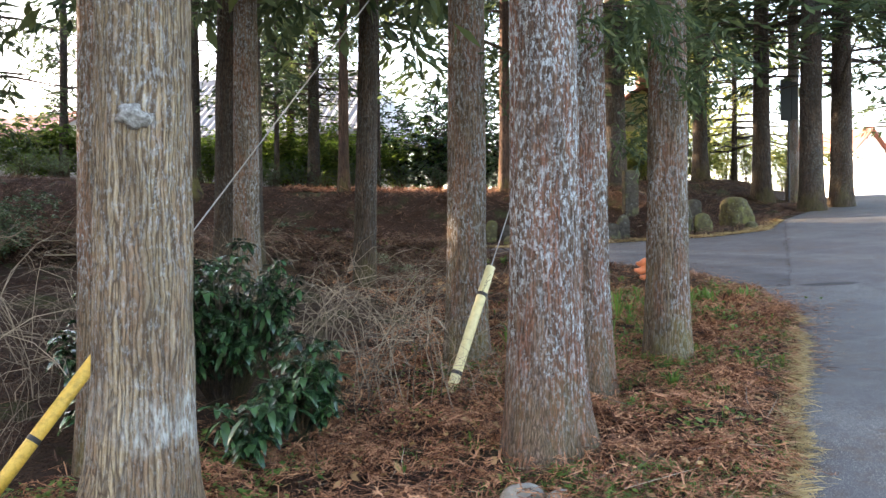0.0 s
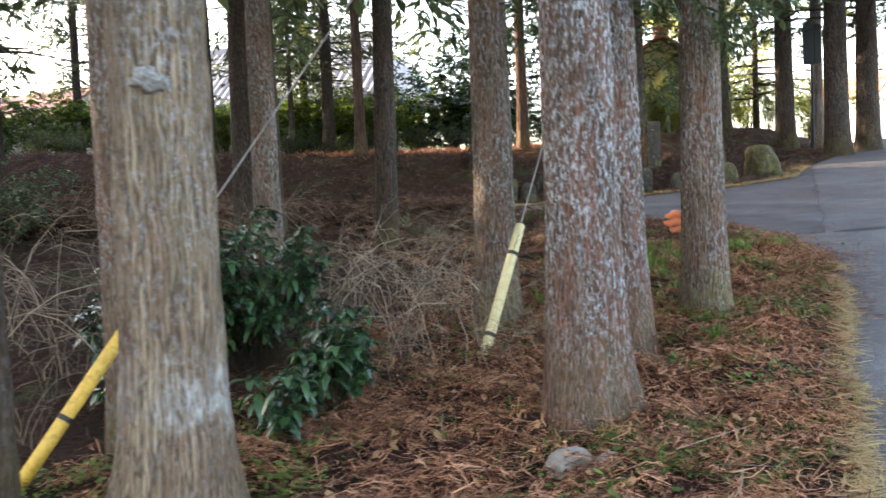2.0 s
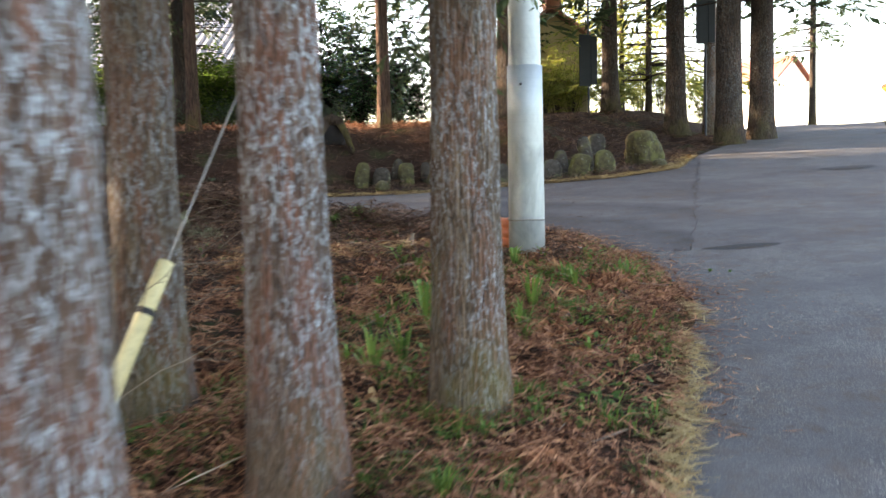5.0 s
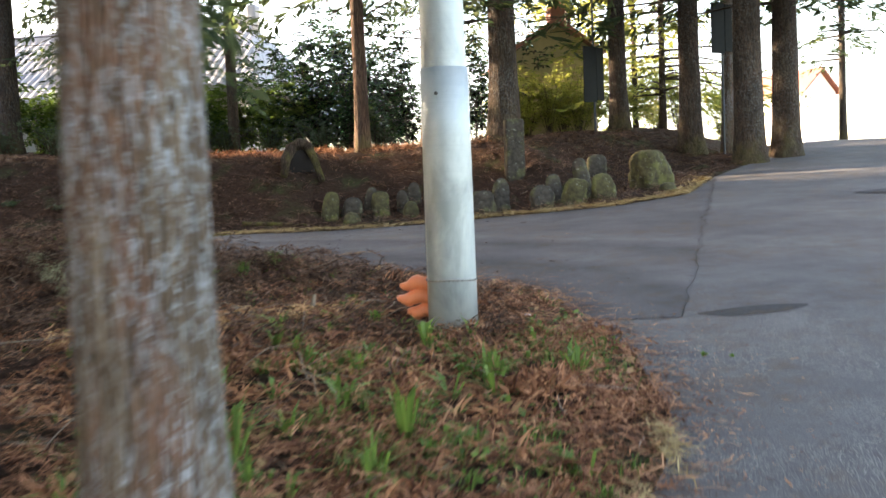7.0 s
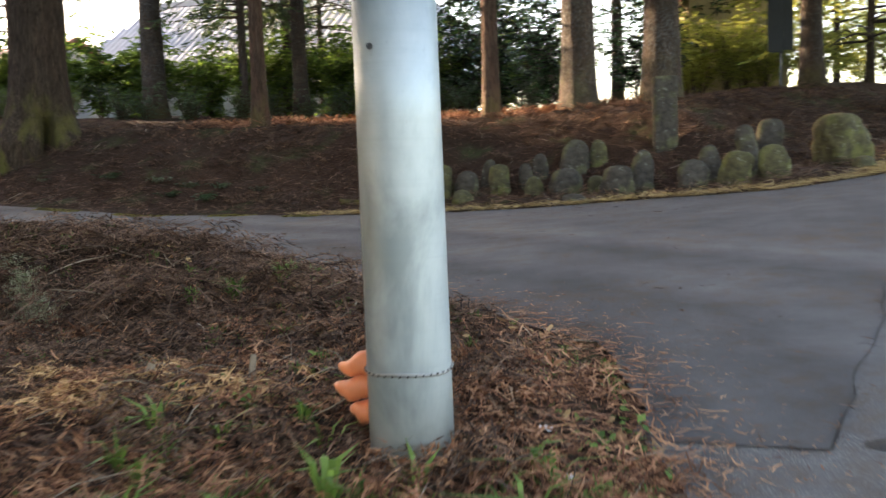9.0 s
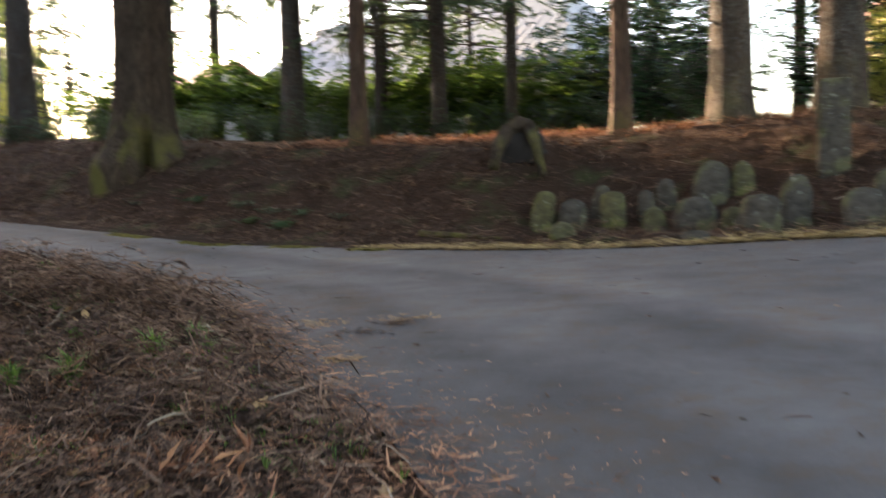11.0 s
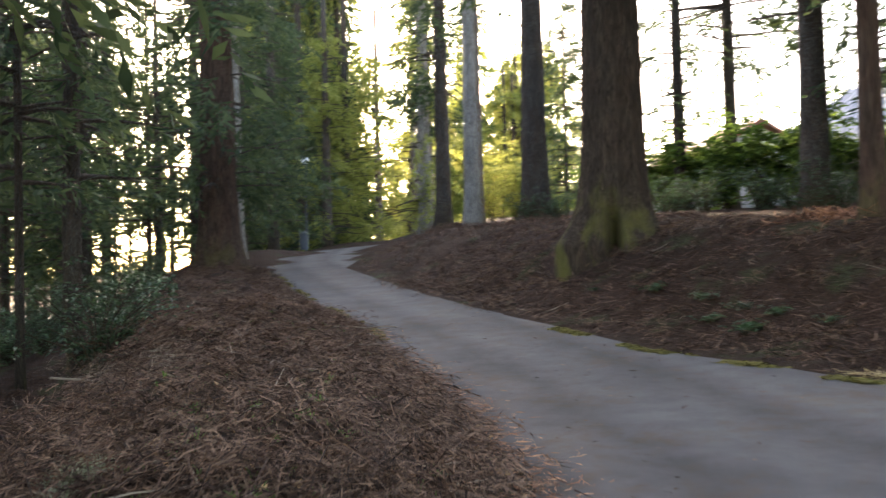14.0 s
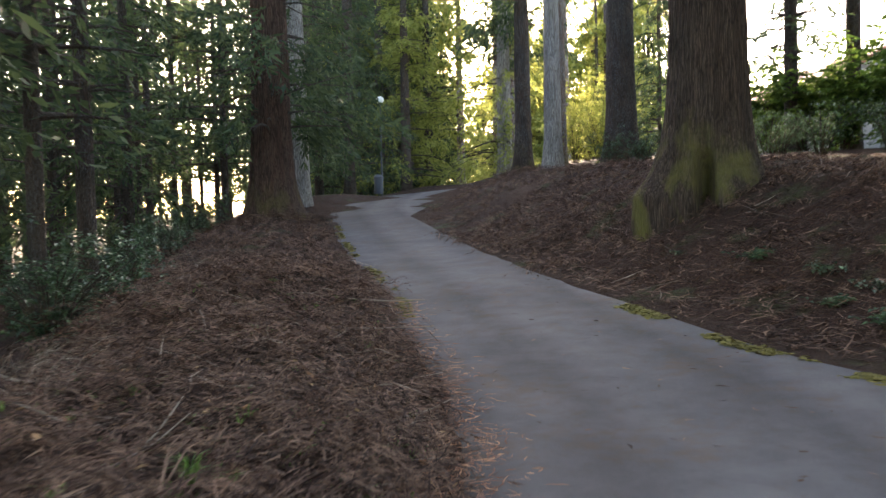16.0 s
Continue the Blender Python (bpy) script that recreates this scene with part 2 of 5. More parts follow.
LITTER = litter_ground()
PATCH = asphalt("tar_patch", (0.036, 0.035, 0.036), (0.055, 0.053, 0.053), 0.2, 0.0)
SIDE_ASPHALT = asphalt("smooth_asphalt", (0.072, 0.068, 0.068), (0.106, 0.1, 0.099), 0.35, 0.0, 1.0)
MAIN_ASPHALT = asphalt("worn_asphalt", (0.068, 0.065, 0.066), (0.106, 0.101, 0.1), 0.9, 0.0, joint=13.02)
STONE = stone("grave_stone", (0.017, 0.014, 0.011), (0.062, 0.052, 0.04), 0.3)
MOSS_STONE = stone("mossy_rock", (0.022, 0.019, 0.012), (0.08, 0.07, 0.03), 0.5)
PALE_STONE = stone("pale_rock", (0.14, 0.125, 0.1), (0.3, 0.27, 0.23), 0.3)


def zinc():
    n = Nodes("weathered_galvanised_steel")
    blotch = n.noise(2.2, n.scaled(1, 1, 0.6), 5, 0.6, 0.4)
    ring = n.noise(1.0, n.scaled(1.2, 1.2, 26), 3, 0.6)
    speck = n.noise(34.0, n.scaled(1, 1, 0.6), 4, 0.7)
    col = n.ramp(blotch, (0.36, (0.22, 0.258, 0.265)), (0.5, (0.36, 0.405, 0.405)), (0.68, (0.46, 0.50, 0.49)))
    col = n.mix(n.ramp(ring, (0.5, 0.0), (0.75, 0.22)), col, (0.27, 0.31, 0.31))
    col = n.mix(n.ramp(speck, (0.62, 0.0), (0.74, 0.4)), col, (0.25, 0.28, 0.28))
    n.bump(n.math("ADD", speck, n.math("MULTIPLY", blotch, 2.0)), 0.1, 0.006)
    return n.done(col, n.ramp(blotch, (0.35, 0.36), (0.65, 0.5)), 0.3)


ZINC = zinc()
YELLOW = painted("dirty_yellow_plastic", (0.62, 0.38, 0.06), 0.55, 0, 0.9, 20)
YELLOW_PALE = painted("faded_yellow_plastic", (0.66, 0.57, 0.3), 0.5, 0, 0.4, 18)
BLACK = painted("black_rubber", (0.02, 0.02, 0.02), 0.6)
WIRE = painted("steel_wire", (0.30, 0.29, 0.27), 0.5, 0.6)
ORANGE = painted("orange_vinyl", (0.76, 0.23, 0.10), 0.45, 0, 0.25)
SHED_WALL = painted("ochre_board", (0.42, 0.34, 0.18), 0.8)
YELLOW_WALL = painted("yellow_plaster", (0.7, 0.5, 0.14), 0.8)
PLASTER = painted("grey_plaster", (0.45, 0.44, 0.40), 0.85)
TILE = painted("grey_roof_tile", (0.38, 0.38, 0.39), 0.6, 0, 0.25, 2)
RED_ROOF = painted("red_brown_roof", (0.30, 0.11, 0.075), 0.6)
SIGN = painted("dark_sign_board", (0.022, 0.026, 0.026), 0.95)
BIN = painted("grey_painted_steel", (0.05, 0.06, 0.07), 0.6)
WHITEWASH = painted("white_plaster", (0.8, 0.79, 0.76), 0.85, 0, 0.12)
WHITE = painted("white_glass_globe", (0.8, 0.8, 0.78), 0.3, 0, 0.05)
LITTER_WHITE = painted("white_paper", (0.8, 0.78, 0.78), 0.8, 0, 0.1)
# near black: the shade inside the stump as colour; also fills the asphalt crack
HOLLOW = painted("dark_gap_black", (0.014, 0.01, 0.008), 0.95)
KNOT = stone("lichened_knot", (0.07, 0.06, 0.05), (0.36, 0.37, 0.37), 0.0, 40.0)

# ---- the lie of the land ----
# lines of the plan: edges of the asphalt
LEFT_EDGE = [(-2.6, -6.0), (-0.1, -0.2), (1.96, 4.86), (2.8, 6.93), (3.4, 8.4), (4.15, 10.3), (4.3, 11.6), (4.2, 12.6), (3.95, 14.0),
             (2.9, 15.1), (1.9, 16.0), (1.0, 17.0), (-0.1, 18.15), (-2.95, 19.5), (-4.5, 20.2), (-7.15, 20.95), (-9.4, 21.8),
             (-14.4, 23.1), (-19.7, 24.7), (-29.0, 27.8), (-34.0, 30.3), (-39.0, 33.4), (-43.5, 38.0), (-47.0, 45.0), (-49.0, 60.0)]
RIGHT_EDGE = [(-43.0, 60.0), (-40.0, 43.0), (-36.0, 38.0), (-32.0, 34.5), (-28.2, 31.7), (-23.6, 28.6), (-13.0, 25.2), (-8.0, 23.9), (-4.2, 23.15), (-1.0, 22.6),
              (2.0, 22.2), (4.4, 21.65), (6.4, 21.0), (8.0, 21.6), (9.6, 24.6), (13.7, 30.3), (17.5, 38.0), (22.0, 48.0), (30.0, 66.0)]
EAST_EDGE = [(40.0, 62.0), (28.0, 47.0), (21.0, 36.0), (15.0, 25.0), (10.0, 14.5), (6.0, 6.0), (3.0, 0.0), (0.2, -6.0)]


def smooth(a, b, v):
    u = np.clip((v - a) / (b - a), 0.0, 1.0)
    return u * u * (3 - 2 * u)


def line_distance(line, x, y):
    """Distance to a broken line, and +1 or -1 for its left or right side."""
    best = np.full(x.shape, 1e9)
    side = np.ones(x.shape)
    for (ax, ay), (bx, by) in zip(line, line[1:]):
        ux, uy = bx - ax, by - ay
        k = np.clip(((x - ax) * ux + (y - ay) * uy) / (ux * ux + uy * uy), 0, 1)
        d = np.hypot(x - ax - k * ux, y - ay - k * uy)
        s = np.where(ux * (y - ay) - uy * (x - ax) >= 0, 1.0, -1.0)
        near = d < best
        best, side = np.where(near, d, best), np.where(near, s, side)
    return best, side


def inside_road(x, y):
    ring = LEFT_EDGE + RIGHT_EDGE + EAST_EDGE
    inside = np.zeros(x.shape, bool)
    for (ax, ay), (bx, by) in zip(ring, ring[1:] + ring[:1]):
        if ay != by:
            inside ^= ((ay > y) != (by > y)) & (x < (bx - ax) * (y - ay) / (by - ay) + ax)
    return inside


def road_height(x, y):
    s = 0.42 * x + 0.907 * y
    far = np.maximum(s - 38.0, 0.0)
    west = np.maximum(-x - 4.0, 0.0)
    z = 0.1 * s - 0.4 - 0.1 * far
    z = z + 0.08 * west - 0.06 * np.maximum(west - 34.0, 0.0)
    return z - 0.3 * np.exp(-((x - 2.2) / 5.0) ** 2) * smooth(16.0, 24.0, y)


def ground_height(x, y):
    """The lie of the land without its small unevenness."""
    x, y = np.asarray(x, float), np.asarray(y, float)
    dl, _ = line_distance(LEFT_EDGE, x, y)
    dr, _ = line_distance(RIGHT_EDGE, x, y)
    de, _ = line_distance(EAST_EDGE, x, y)
    road = inside_road(x, y)
    d = np.minimum(np.minimum(dl, dr), de)
    z = road_height(x, y)
    bank = (dr <= dl) & (dr <= de) & ~road
    wedge = (dl < dr) & (dl <= de) & ~road
    east = ~road & ~bank & ~wedge
    high = 1.3 - 0.45 * smooth(3.0, 12.0, x) - 0.3 * smooth(12.0, 24.0, -x)
    start = 0.35 + 0.9 * smooth(0.0, 2.0, x)
    rise = high * smooth(start, start + 3.2, dr) - 0.03 * np.maximum(dr - 4.5, 0)
    z = z + np.where(bank, rise, 0)
    west = smooth(2.0, 7.0, -x)
    mound = 0.12 * smooth(0.5, 2.0, dl) * smooth(14.0, 15.5, y) * smooth(-1.0, 1.5, -x) + 0.06 * smooth(0.1, 0.6, dl) + 0.28 * smooth(0.1, 1.6, dl) * smooth(15.2, 16.6, y)
    fall = west * smooth(15.0, 17.0, y) * np.minimum(0.34 * np.maximum(dl - 2.8, 0), 2.6)
    pit = 0.06 * smooth(0.3, 1.2, dl) * (1 - smooth(6.5, 8.5, y)) + 0.14 * smooth(1.5, 3.5, dl) * (1 - smooth(10.0, 13.0, y))
    z = z + np.where(wedge, mound - fall - pit, 0)
    z = z + np.where(east, 0.25 * smooth(0.2, 2.0, de), 0)
    return np.where(road, z - 0.05, z)


# ---- helpers for meshes ----
def mesh_object(name, verts, faces, material, smooth_faces=False):
    me = bpy.data.meshes.new(name)
    me.from_pydata([tuple(v) for v in verts], [], faces)
    me.materials.append(material)
    if smooth_faces:
        me.polygons.foreach_set("use_smooth", [True] * len(me.polygons))
    me.update()
    return new(name, me)


def part(name, geo, material, parent=None, label="", smooth_faces=False):
    ob = mesh_object(name, geo[0], geo[1], material, smooth_faces)
    if parent is not None:
        ob.parent = parent
    if label:
        ob["label"] = label
    return ob


def at(ob, x, y, z, turn=0.0):
    ob.matrix_world = pose(x, y, z, 0, 0, turn)
    return ob


def join(*geos):
    verts, faces = [], []
    for v, f in geos:
        k = len(verts)
        verts += [tuple(p) for p in v]
        faces += [tuple(i + k for i in q) for q in f]
    return verts, faces


def moved(geo, m):
    return [tuple(m @ Vector(v)) for v in geo[0]], geo[1]


def tube(path, radii, sides=8, cap=True):
    """A tube along points, with a radius at each."""
    path = [Vector(p) for p in path]
    verts, faces = [], []
    for i, p in enumerate(path):
        way = (path[min(i + 1, len(path) - 1)] - path[max(i - 1, 0)]).normalized()
        side = way.orthogonal().normalized() if abs(way.z) > 0.99 else way.cross(Vector((0, 0, 1))).normalized()
        up = side.cross(way)
        for k in range(sides):
            a = 2 * math.pi * k / sides
            verts.append(p + radii[i] * (math.cos(a) * side + math.sin(a) * up))
    for i in range(len(path) - 1):
        for k in range(sides):
            a, b = i * sides + k, i * sides + (k + 1) % sides
            faces.append((a, b, b + sides, a + sides))
    if cap:
        faces.append(tuple(range(sides - 1, -1, -1)))
        faces.append(tuple(range((len(path) - 1) * sides, len(path) * sides)))
    return verts, faces


def box(x0, y0, z0, x1, y1, z1, bevel=0.0):
    bm = bmesh.new()
    bmesh.ops.create_cube(bm, size=1)
    for v in bm.verts:
        v.co = Vector((x0 + (v.co.x + 0.5) * (x1 - x0), y0 + (v.co.y + 0.5) * (y1 - y0), z0 + (v.co.z + 0.5) * (z1 - z0)))
    if bevel:
        bmesh.ops.bevel(bm, geom=bm.edges[:], offset=bevel, segments=2, affect="EDGES", profile=0.6)
    bm.verts.index_update()
    out = [v.co.copy() for v in bm.verts], [tuple(v.index for v in f.verts) for f in bm.faces]
    bm.free()
    return out


# ---- ground and roads ----
def unevenness(x, y):
    return np.array([noise.noise((a * 0.9, b * 0.9, 0)) * 0.06 + noise.noise((a * 3.1, b * 3.1, 5)) * 0.075 + noise.noise((a * 6.3, b * 6.3, 15)) * 0.05 + noise.noise((a * 1.8, b * 1.8, 2)) * 0.06 + noise.noise((a * 0.25, b * 0.25, 9)) * 0.05 + (noise.noise((a * 1.5, b * 1.5, 12)) * 0.16 + noise.noise((a * 3.4, b * 3.4, 18)) * 0.11) * float(14.8 < b < 23 and a < 3)
                     for a, b in zip(x, y)])


def land(x, y):
    """The height of the uneven ground at many places."""
    d = np.minimum(line_distance(LEFT_EDGE, x, y)[0], line_distance(RIGHT_EDGE, x, y)[0])
    return ground_height(x, y) + np.where(inside_road(x, y), 0.054, unevenness(x, y) * np.clip(d * 1.2, 0, 1))


def axis(a, b, step, far):
    fine = np.arange(a, b + step / 2, step)
    out, v, s = [], b, step
    while v < far:
        s *= 1.28
        v += s
        out.append(v)
    inn, v, s = [], a, step
    while v > -far:
        s *= 1.28
        v -= s
        inn.append(v)
    return np.array(inn[::-1] + list(fine) + out)


def build_ground():
    xs, ys = axis(-13.0, 9.0, 0.115, 3000), axis(1.5, 28.0, 0.115, 3000)
    gx, gy = np.meshgrid(xs, ys)
    cx, cy = np.clip(gx, -90, 60), np.clip(gy, -40, 90)
    z = ground_height(cx.ravel(), cy.ravel())
    road = inside_road(gx.ravel(), gy.ravel())
    d = np.minimum(line_distance(LEFT_EDGE, gx.ravel(), gy.ravel())[0], line_distance(RIGHT_EDGE, gx.ravel(), gy.ravel())[0])
    z = z + np.where(road, 0, unevenness(gx.ravel(), gy.ravel()) * np.clip(d * 1.2, 0, 1))
    w, h = len(xs), len(ys)
    faces = [(j * w + i, j * w + i + 1, (j + 1) * w + i + 1, (j + 1) * w + i) for j in range(h - 1) for i in range(w - 1)]
    ob = mesh_object("ground", np.c_[gx.ravel(), gy.ravel(), z].tolist(), faces, LITTER, True)
    return tagged(ob, "forest floor of brown cedar needles with green patches", "ground", kind="structure")


SEAM = [(3.9, 12.5), (4.4, 12.42), (4.9, 12.32), (5.12, 12.9), (6.0, 15.2), (6.9, 17.6), (8.6, 22.0), (9.6, 24.6)]


def wobbled(line, step=0.3, size=0.05):
    out = []
    for (ax, ay), (bx, by) in zip(line, line[1:]):
        n = max(1, int(math.hypot(bx - ax, by - ay) / step)) if abs(ax) < 25 and abs(ay) < 45 else 1
        for k in range(n):
            x, y = ax + (bx - ax) * k / n, ay + (by - ay) * k / n
            out.append((x + size * noise.noise((x * 1.7, y * 1.7, 1)), y + size * noise.noise((x * 1.7, y * 1.7, 7))))
    return out + [line[-1]]


def in_ring(ring, x, y):
    inside = np.zeros(x.shape, bool)
    for (ax, ay), (bx, by) in zip(ring, ring[1:] + ring[:1]):
        if ay != by:
            inside ^= ((ay > y) != (by > y)) & (x < (bx - ax) * (y - ay) / (by - ay) + ax)
    return inside


def road_sheet(name, ring, xs, ys, material, label, lift=0.0):
    """A sheet over the land inside a closed line, its rim drawn to the line."""
    gx, gy = np.meshgrid(xs, ys)
    shape = gx.shape
    x, y = gx.ravel(), gy.ravel()
    inside = in_ring(ring, x, y)
    grid = inside.reshape(shape)
    cell = grid[:-1, :-1] | grid[1:, :-1] | grid[:-1, 1:] | grid[1:, 1:]
    need = np.zeros(shape, bool)
    for a in (slice(0, -1), slice(1, None)):
        for b in (slice(0, -1), slice(1, None)):
            need[a, b] |= cell
    fix = np.where(need.ravel() & ~inside)[0]
    for i in fix:
        best = 1e9
        px, py = x[i], y[i]
        for (ax, ay), (bx, by) in zip(ring, ring[1:] + ring[:1]):
            ux, uy = bx - ax, by - ay
            k = min(1, max(0, ((px - ax) * ux + (py - ay) * uy) / (ux * ux + uy * uy + 1e-12)))
            q = (ax + k * ux, ay + k * uy)
            e = (px - q[0]) ** 2 + (py - q[1]) ** 2
            if e < best:
                best, x[i], y[i] = e, q[0], q[1]
    z = road_height(x, y) + lift
    used = np.where(need.ravel())[0]
    index = {int(v): k for k, v in enumerate(used)}
    w = len(xs)
    faces = []
    for j, i in zip(*np.where(cell)):
        faces.append(tuple(index[v] for v in (j * w + i, j * w + i + 1, (j + 1) * w + i + 1, (j + 1) * w + i)))
    ob = mesh_object(name, [(x[v], y[v], z[v]) for v in used], faces, material, True)
    # how far each place lies from the lane's lower edge, for the wear of wheels
    wear = ob.data.attributes.new("across", "FLOAT", "POINT")
    wear.data.foreach_set("value", line_distance(LEFT_EDGE, x[used], y[used])[0].astype(np.float32))
    return tagged(ob, label, "road", kind="structure")


def height_at(x, y):
    return float(land(np.array([float(x)]), np.array([float(y)]))[0])


build_ground()
LEFT_WOBBLE = wobbled(LEFT_EDGE, 0.3, 0.08)
corner = min(range(len(LEFT_WOBBLE)), key=lambda i: math.hypot(LEFT_WOBBLE[i][0] - 4.2, LEFT_WOBBLE[i][1] - 12.5))
RIGHT_WOBBLE = wobbled(RIGHT_EDGE, 0.4, 0.08)
split = min(range(len(RIGHT_WOBBLE)), key=lambda i: math.hypot(RIGHT_WOBBLE[i][0] - 9.6, RIGHT_WOBBLE[i][1] - 24.6))
SEAM_W = wobbled(SEAM, 0.12, 0.10)
SEAM_W = [LEFT_WOBBLE[corner]] + SEAM_W[1:-1] + [RIGHT_WOBBLE[split]]
near_x, near_y = np.arange(-12, 12.01, 0.3), np.arange(-6, 26.01, 0.3)
xs_side = np.concatenate([np.arange(-61, -46, 1.0), np.arange(-46, -12, 0.34), near_x])
ys_side = np.concatenate([np.arange(11.9, 26, 0.3), np.arange(26, 44, 0.36), np.arange(44, 49, 1.0)])
road_sheet("side_road", LEFT_WOBBLE[corner:] + RIGHT_WOBBLE[:split + 1] + SEAM_W[::-1][1:-1], xs_side, ys_side, SIDE_ASPHALT,
           "narrow grey asphalt lane curving up between wooded banks", 0.0075)
xs_main = np.concatenate([np.arange(-4, 12, 0.3), np.arange(12, 41, 1.0)])
ys_main = np.concatenate([np.arange(-6.5, 26, 0.3), np.arange(26, 67, 1.0)])
road_sheet("road", LEFT_WOBBLE[:corner + 1] + SEAM_W[1:-1] + RIGHT_WOBBLE[split:] + EAST_EDGE, xs_main, ys_main, MAIN_ASPHALT,
           "worn grey asphalt road climbing a hill, cracked and pebbled", 0.004)


# ---- trees ----
def rock_geo(seed, w, d, h, power=0.55, rough=0.1, seg=20, rows=12):
    """A worn upright stone with a domed top."""
    verts, faces = [], []
    for i in range(rows + 1):
        u = i / rows
        z = h * (1 - (1 - u) ** 1.5)
        k = (1 - u ** 3.2) ** power if i < rows else 0.02
        for s in range(seg):
            a = 2 * math.pi * s / seg
            c, q = math.cos(a), math.sin(a)
            e = 1 + rough * (noise.noise((c * 1.4 + seed, q * 1.4, z / h * 1.6)) * 1.4 + 0.5 * noise.noise((c * 4 + seed, q * 4, z / h * 5)))
            verts.append((w / 2 * k * e * abs(c) ** 0.8 * (1 if c > 0 else -1), d / 2 * k * e * abs(q) ** 0.8 * (1 if q > 0 else -1), z - 0.12 * (1 - u)))
    for i in range(rows):
        for s in range(seg):
            a, b = i * seg + s, i * seg + (s + 1) % seg
            faces.append((a, b, b + seg, a + seg))
    faces.append(tuple(range(rows * seg, (rows + 1) * seg)))
    return verts, faces


def trunk_geo(r, h, seed, flare=0.35, sides=24, rows=18, ridge=0.0, toes=5, lean=(0, 0), taper=0.55, flare_high=0.5, foot=0.3, toe_at=None, hollow=None):
    """A tapered trunk with a flared, toed foot, fluted by bark ridges; its foot sinks into the ground."""
    rnd = random.Random(seed)
    ph = toe_at or [rnd.uniform(0, 6.3) for _ in range(toes)]
    low = min(5.5, h)
    zs = [-foot + (low + foot) * (i / rows) ** 1.25 for i in range(rows + 1)] + [low + (h - low) * k / 6 for k in range(1, 7)]
    verts, faces = [], []
    for z in zs:
        t = max(z, 0) / h
        core = r * (1 - taper * t ** 0.9)
        fl = flare * math.exp(-max(z + 0.05, 0) / flare_high)
        for k in range(sides):
            a = 2 * math.pi * k / sides
            toe = sum(max(0, math.cos(a - p)) ** 6 for p in ph) / 1.6
            rr = core * (1 + fl * (0.35 + 0.75 * toe)) + 0.06 * r * noise.noise((math.cos(a) * 1.3 + seed, math.sin(a) * 1.3, z * 0.5))
            if hollow is not None:
                turn = (a - hollow + math.pi) % (2 * math.pi) - math.pi
                rr *= 1 - 0.88 * math.exp(-(turn / 0.2) ** 4) * math.exp(-(max(z + 0.3, 0) / 0.75) ** 4)
            if ridge:
                rr += ridge * (noise.noise((math.cos(a) * r * 34, math.sin(a) * r * 34, z * 2.6 + seed)) + 0.6 * noise.noise((math.cos(a) * r * 70, math.sin(a) * r * 70, z * 5 + seed)))
            verts.append((rr * math.cos(a) + lean[0] * max(z, 0), rr * math.sin(a) + lean[1] * max(z, 0), z))
    n = len(zs)
    for i in range(n - 1):
        for k in range(sides):
            a, b = i * sides + k, i * sides + (k + 1) % sides
            faces.append((a, b, b + sides, a + sides))
    faces.append(tuple(range((n - 1) * sides, n * sides)))
    return verts, faces


def spray(rnd, verts, faces, tip, way, size, count, slim=1.0):
    """A hanging cedar spray: slim tapered leaflets along a drooping twig."""
    side = way.cross(Vector((0, 0, 1)))
    side = side.normalized() if side.length > 0.05 else Vector((1, 0, 0))
    for i in range(count):
        u = (i + rnd.random()) / count
        p = tip + way * (size * (u - 0.3)) + Vector((0, 0, -0.35 * size * u * u))
        s = side * rnd.uniform(-1, 1) + way * rnd.uniform(0.1, 0.8) + Vector((0, 0, rnd.uniform(-0.7, 0.2)))
        s = s.normalized() * size * rnd.uniform(0.28, 0.55) * (1.1 - 0.5 * u)
        w = s.cross(Vector((rnd.uniform(-1, 1), rnd.uniform(-1, 1), rnd.uniform(-1, 1)))).normalized() * size * slim * rnd.uniform(0.027, 0.057)
        k = len(verts)
        verts += [p - w * 0.5, p + s * 0.5 + w, p + s, p + s * 0.5 - w]
        faces.append((k, k + 1, k + 2, k + 3))


def crown_geo(seed, low, high, wide, limbs, sprays, size, leaflets):
    """Limbs, and the sprays on them, of a cedar."""
    rnd = random.Random(seed)
    wood = ([], [])
    verts, faces = [], []
    for i in range(limbs):
        u = rnd.random() ** 1.1
        z = low + (high - low) * u
        length = wide * (1.05 - 0.8 * u) * rnd.uniform(0.5, 1.1)
        a = rnd.uniform(0, 2 * math.pi)
        out = Vector((math.cos(a), math.sin(a), 0))
        droop = rnd.uniform(0.05, 0.45)
        pts = [Vector((0, 0, z)) + out * length * s + Vector((0, 0, length * (0.12 * s - droop * s * s))) for s in (0, 0.35, 0.7, 1)]
        g = tube(pts, [0.045, 0.03, 0.018, 0.006], 4, False)
        wood = join(wood, g)
        for _ in range(sprays):
            s = rnd.uniform(0.3, 1.05)
            p = Vector((0, 0, z)) + out * length * s + Vector((0, 0, length * (0.12 * s - droop * s * s)))
            p += Vector((rnd.gauss(0, 0.16), rnd.gauss(0, 0.16), rnd.gauss(-0.08, 0.14))) * (0.6 + 0.25 * length)
            way = (out + Vector((rnd.uniform(-0.8, 0.8), rnd.uniform(-0.8, 0.8), rnd.uniform(-0.9, 0.15)))).normalized()
            spray(rnd, verts, faces, p, way, size * rnd.uniform(0.6, 1.25), leaflets)
    return wood, (verts, faces)


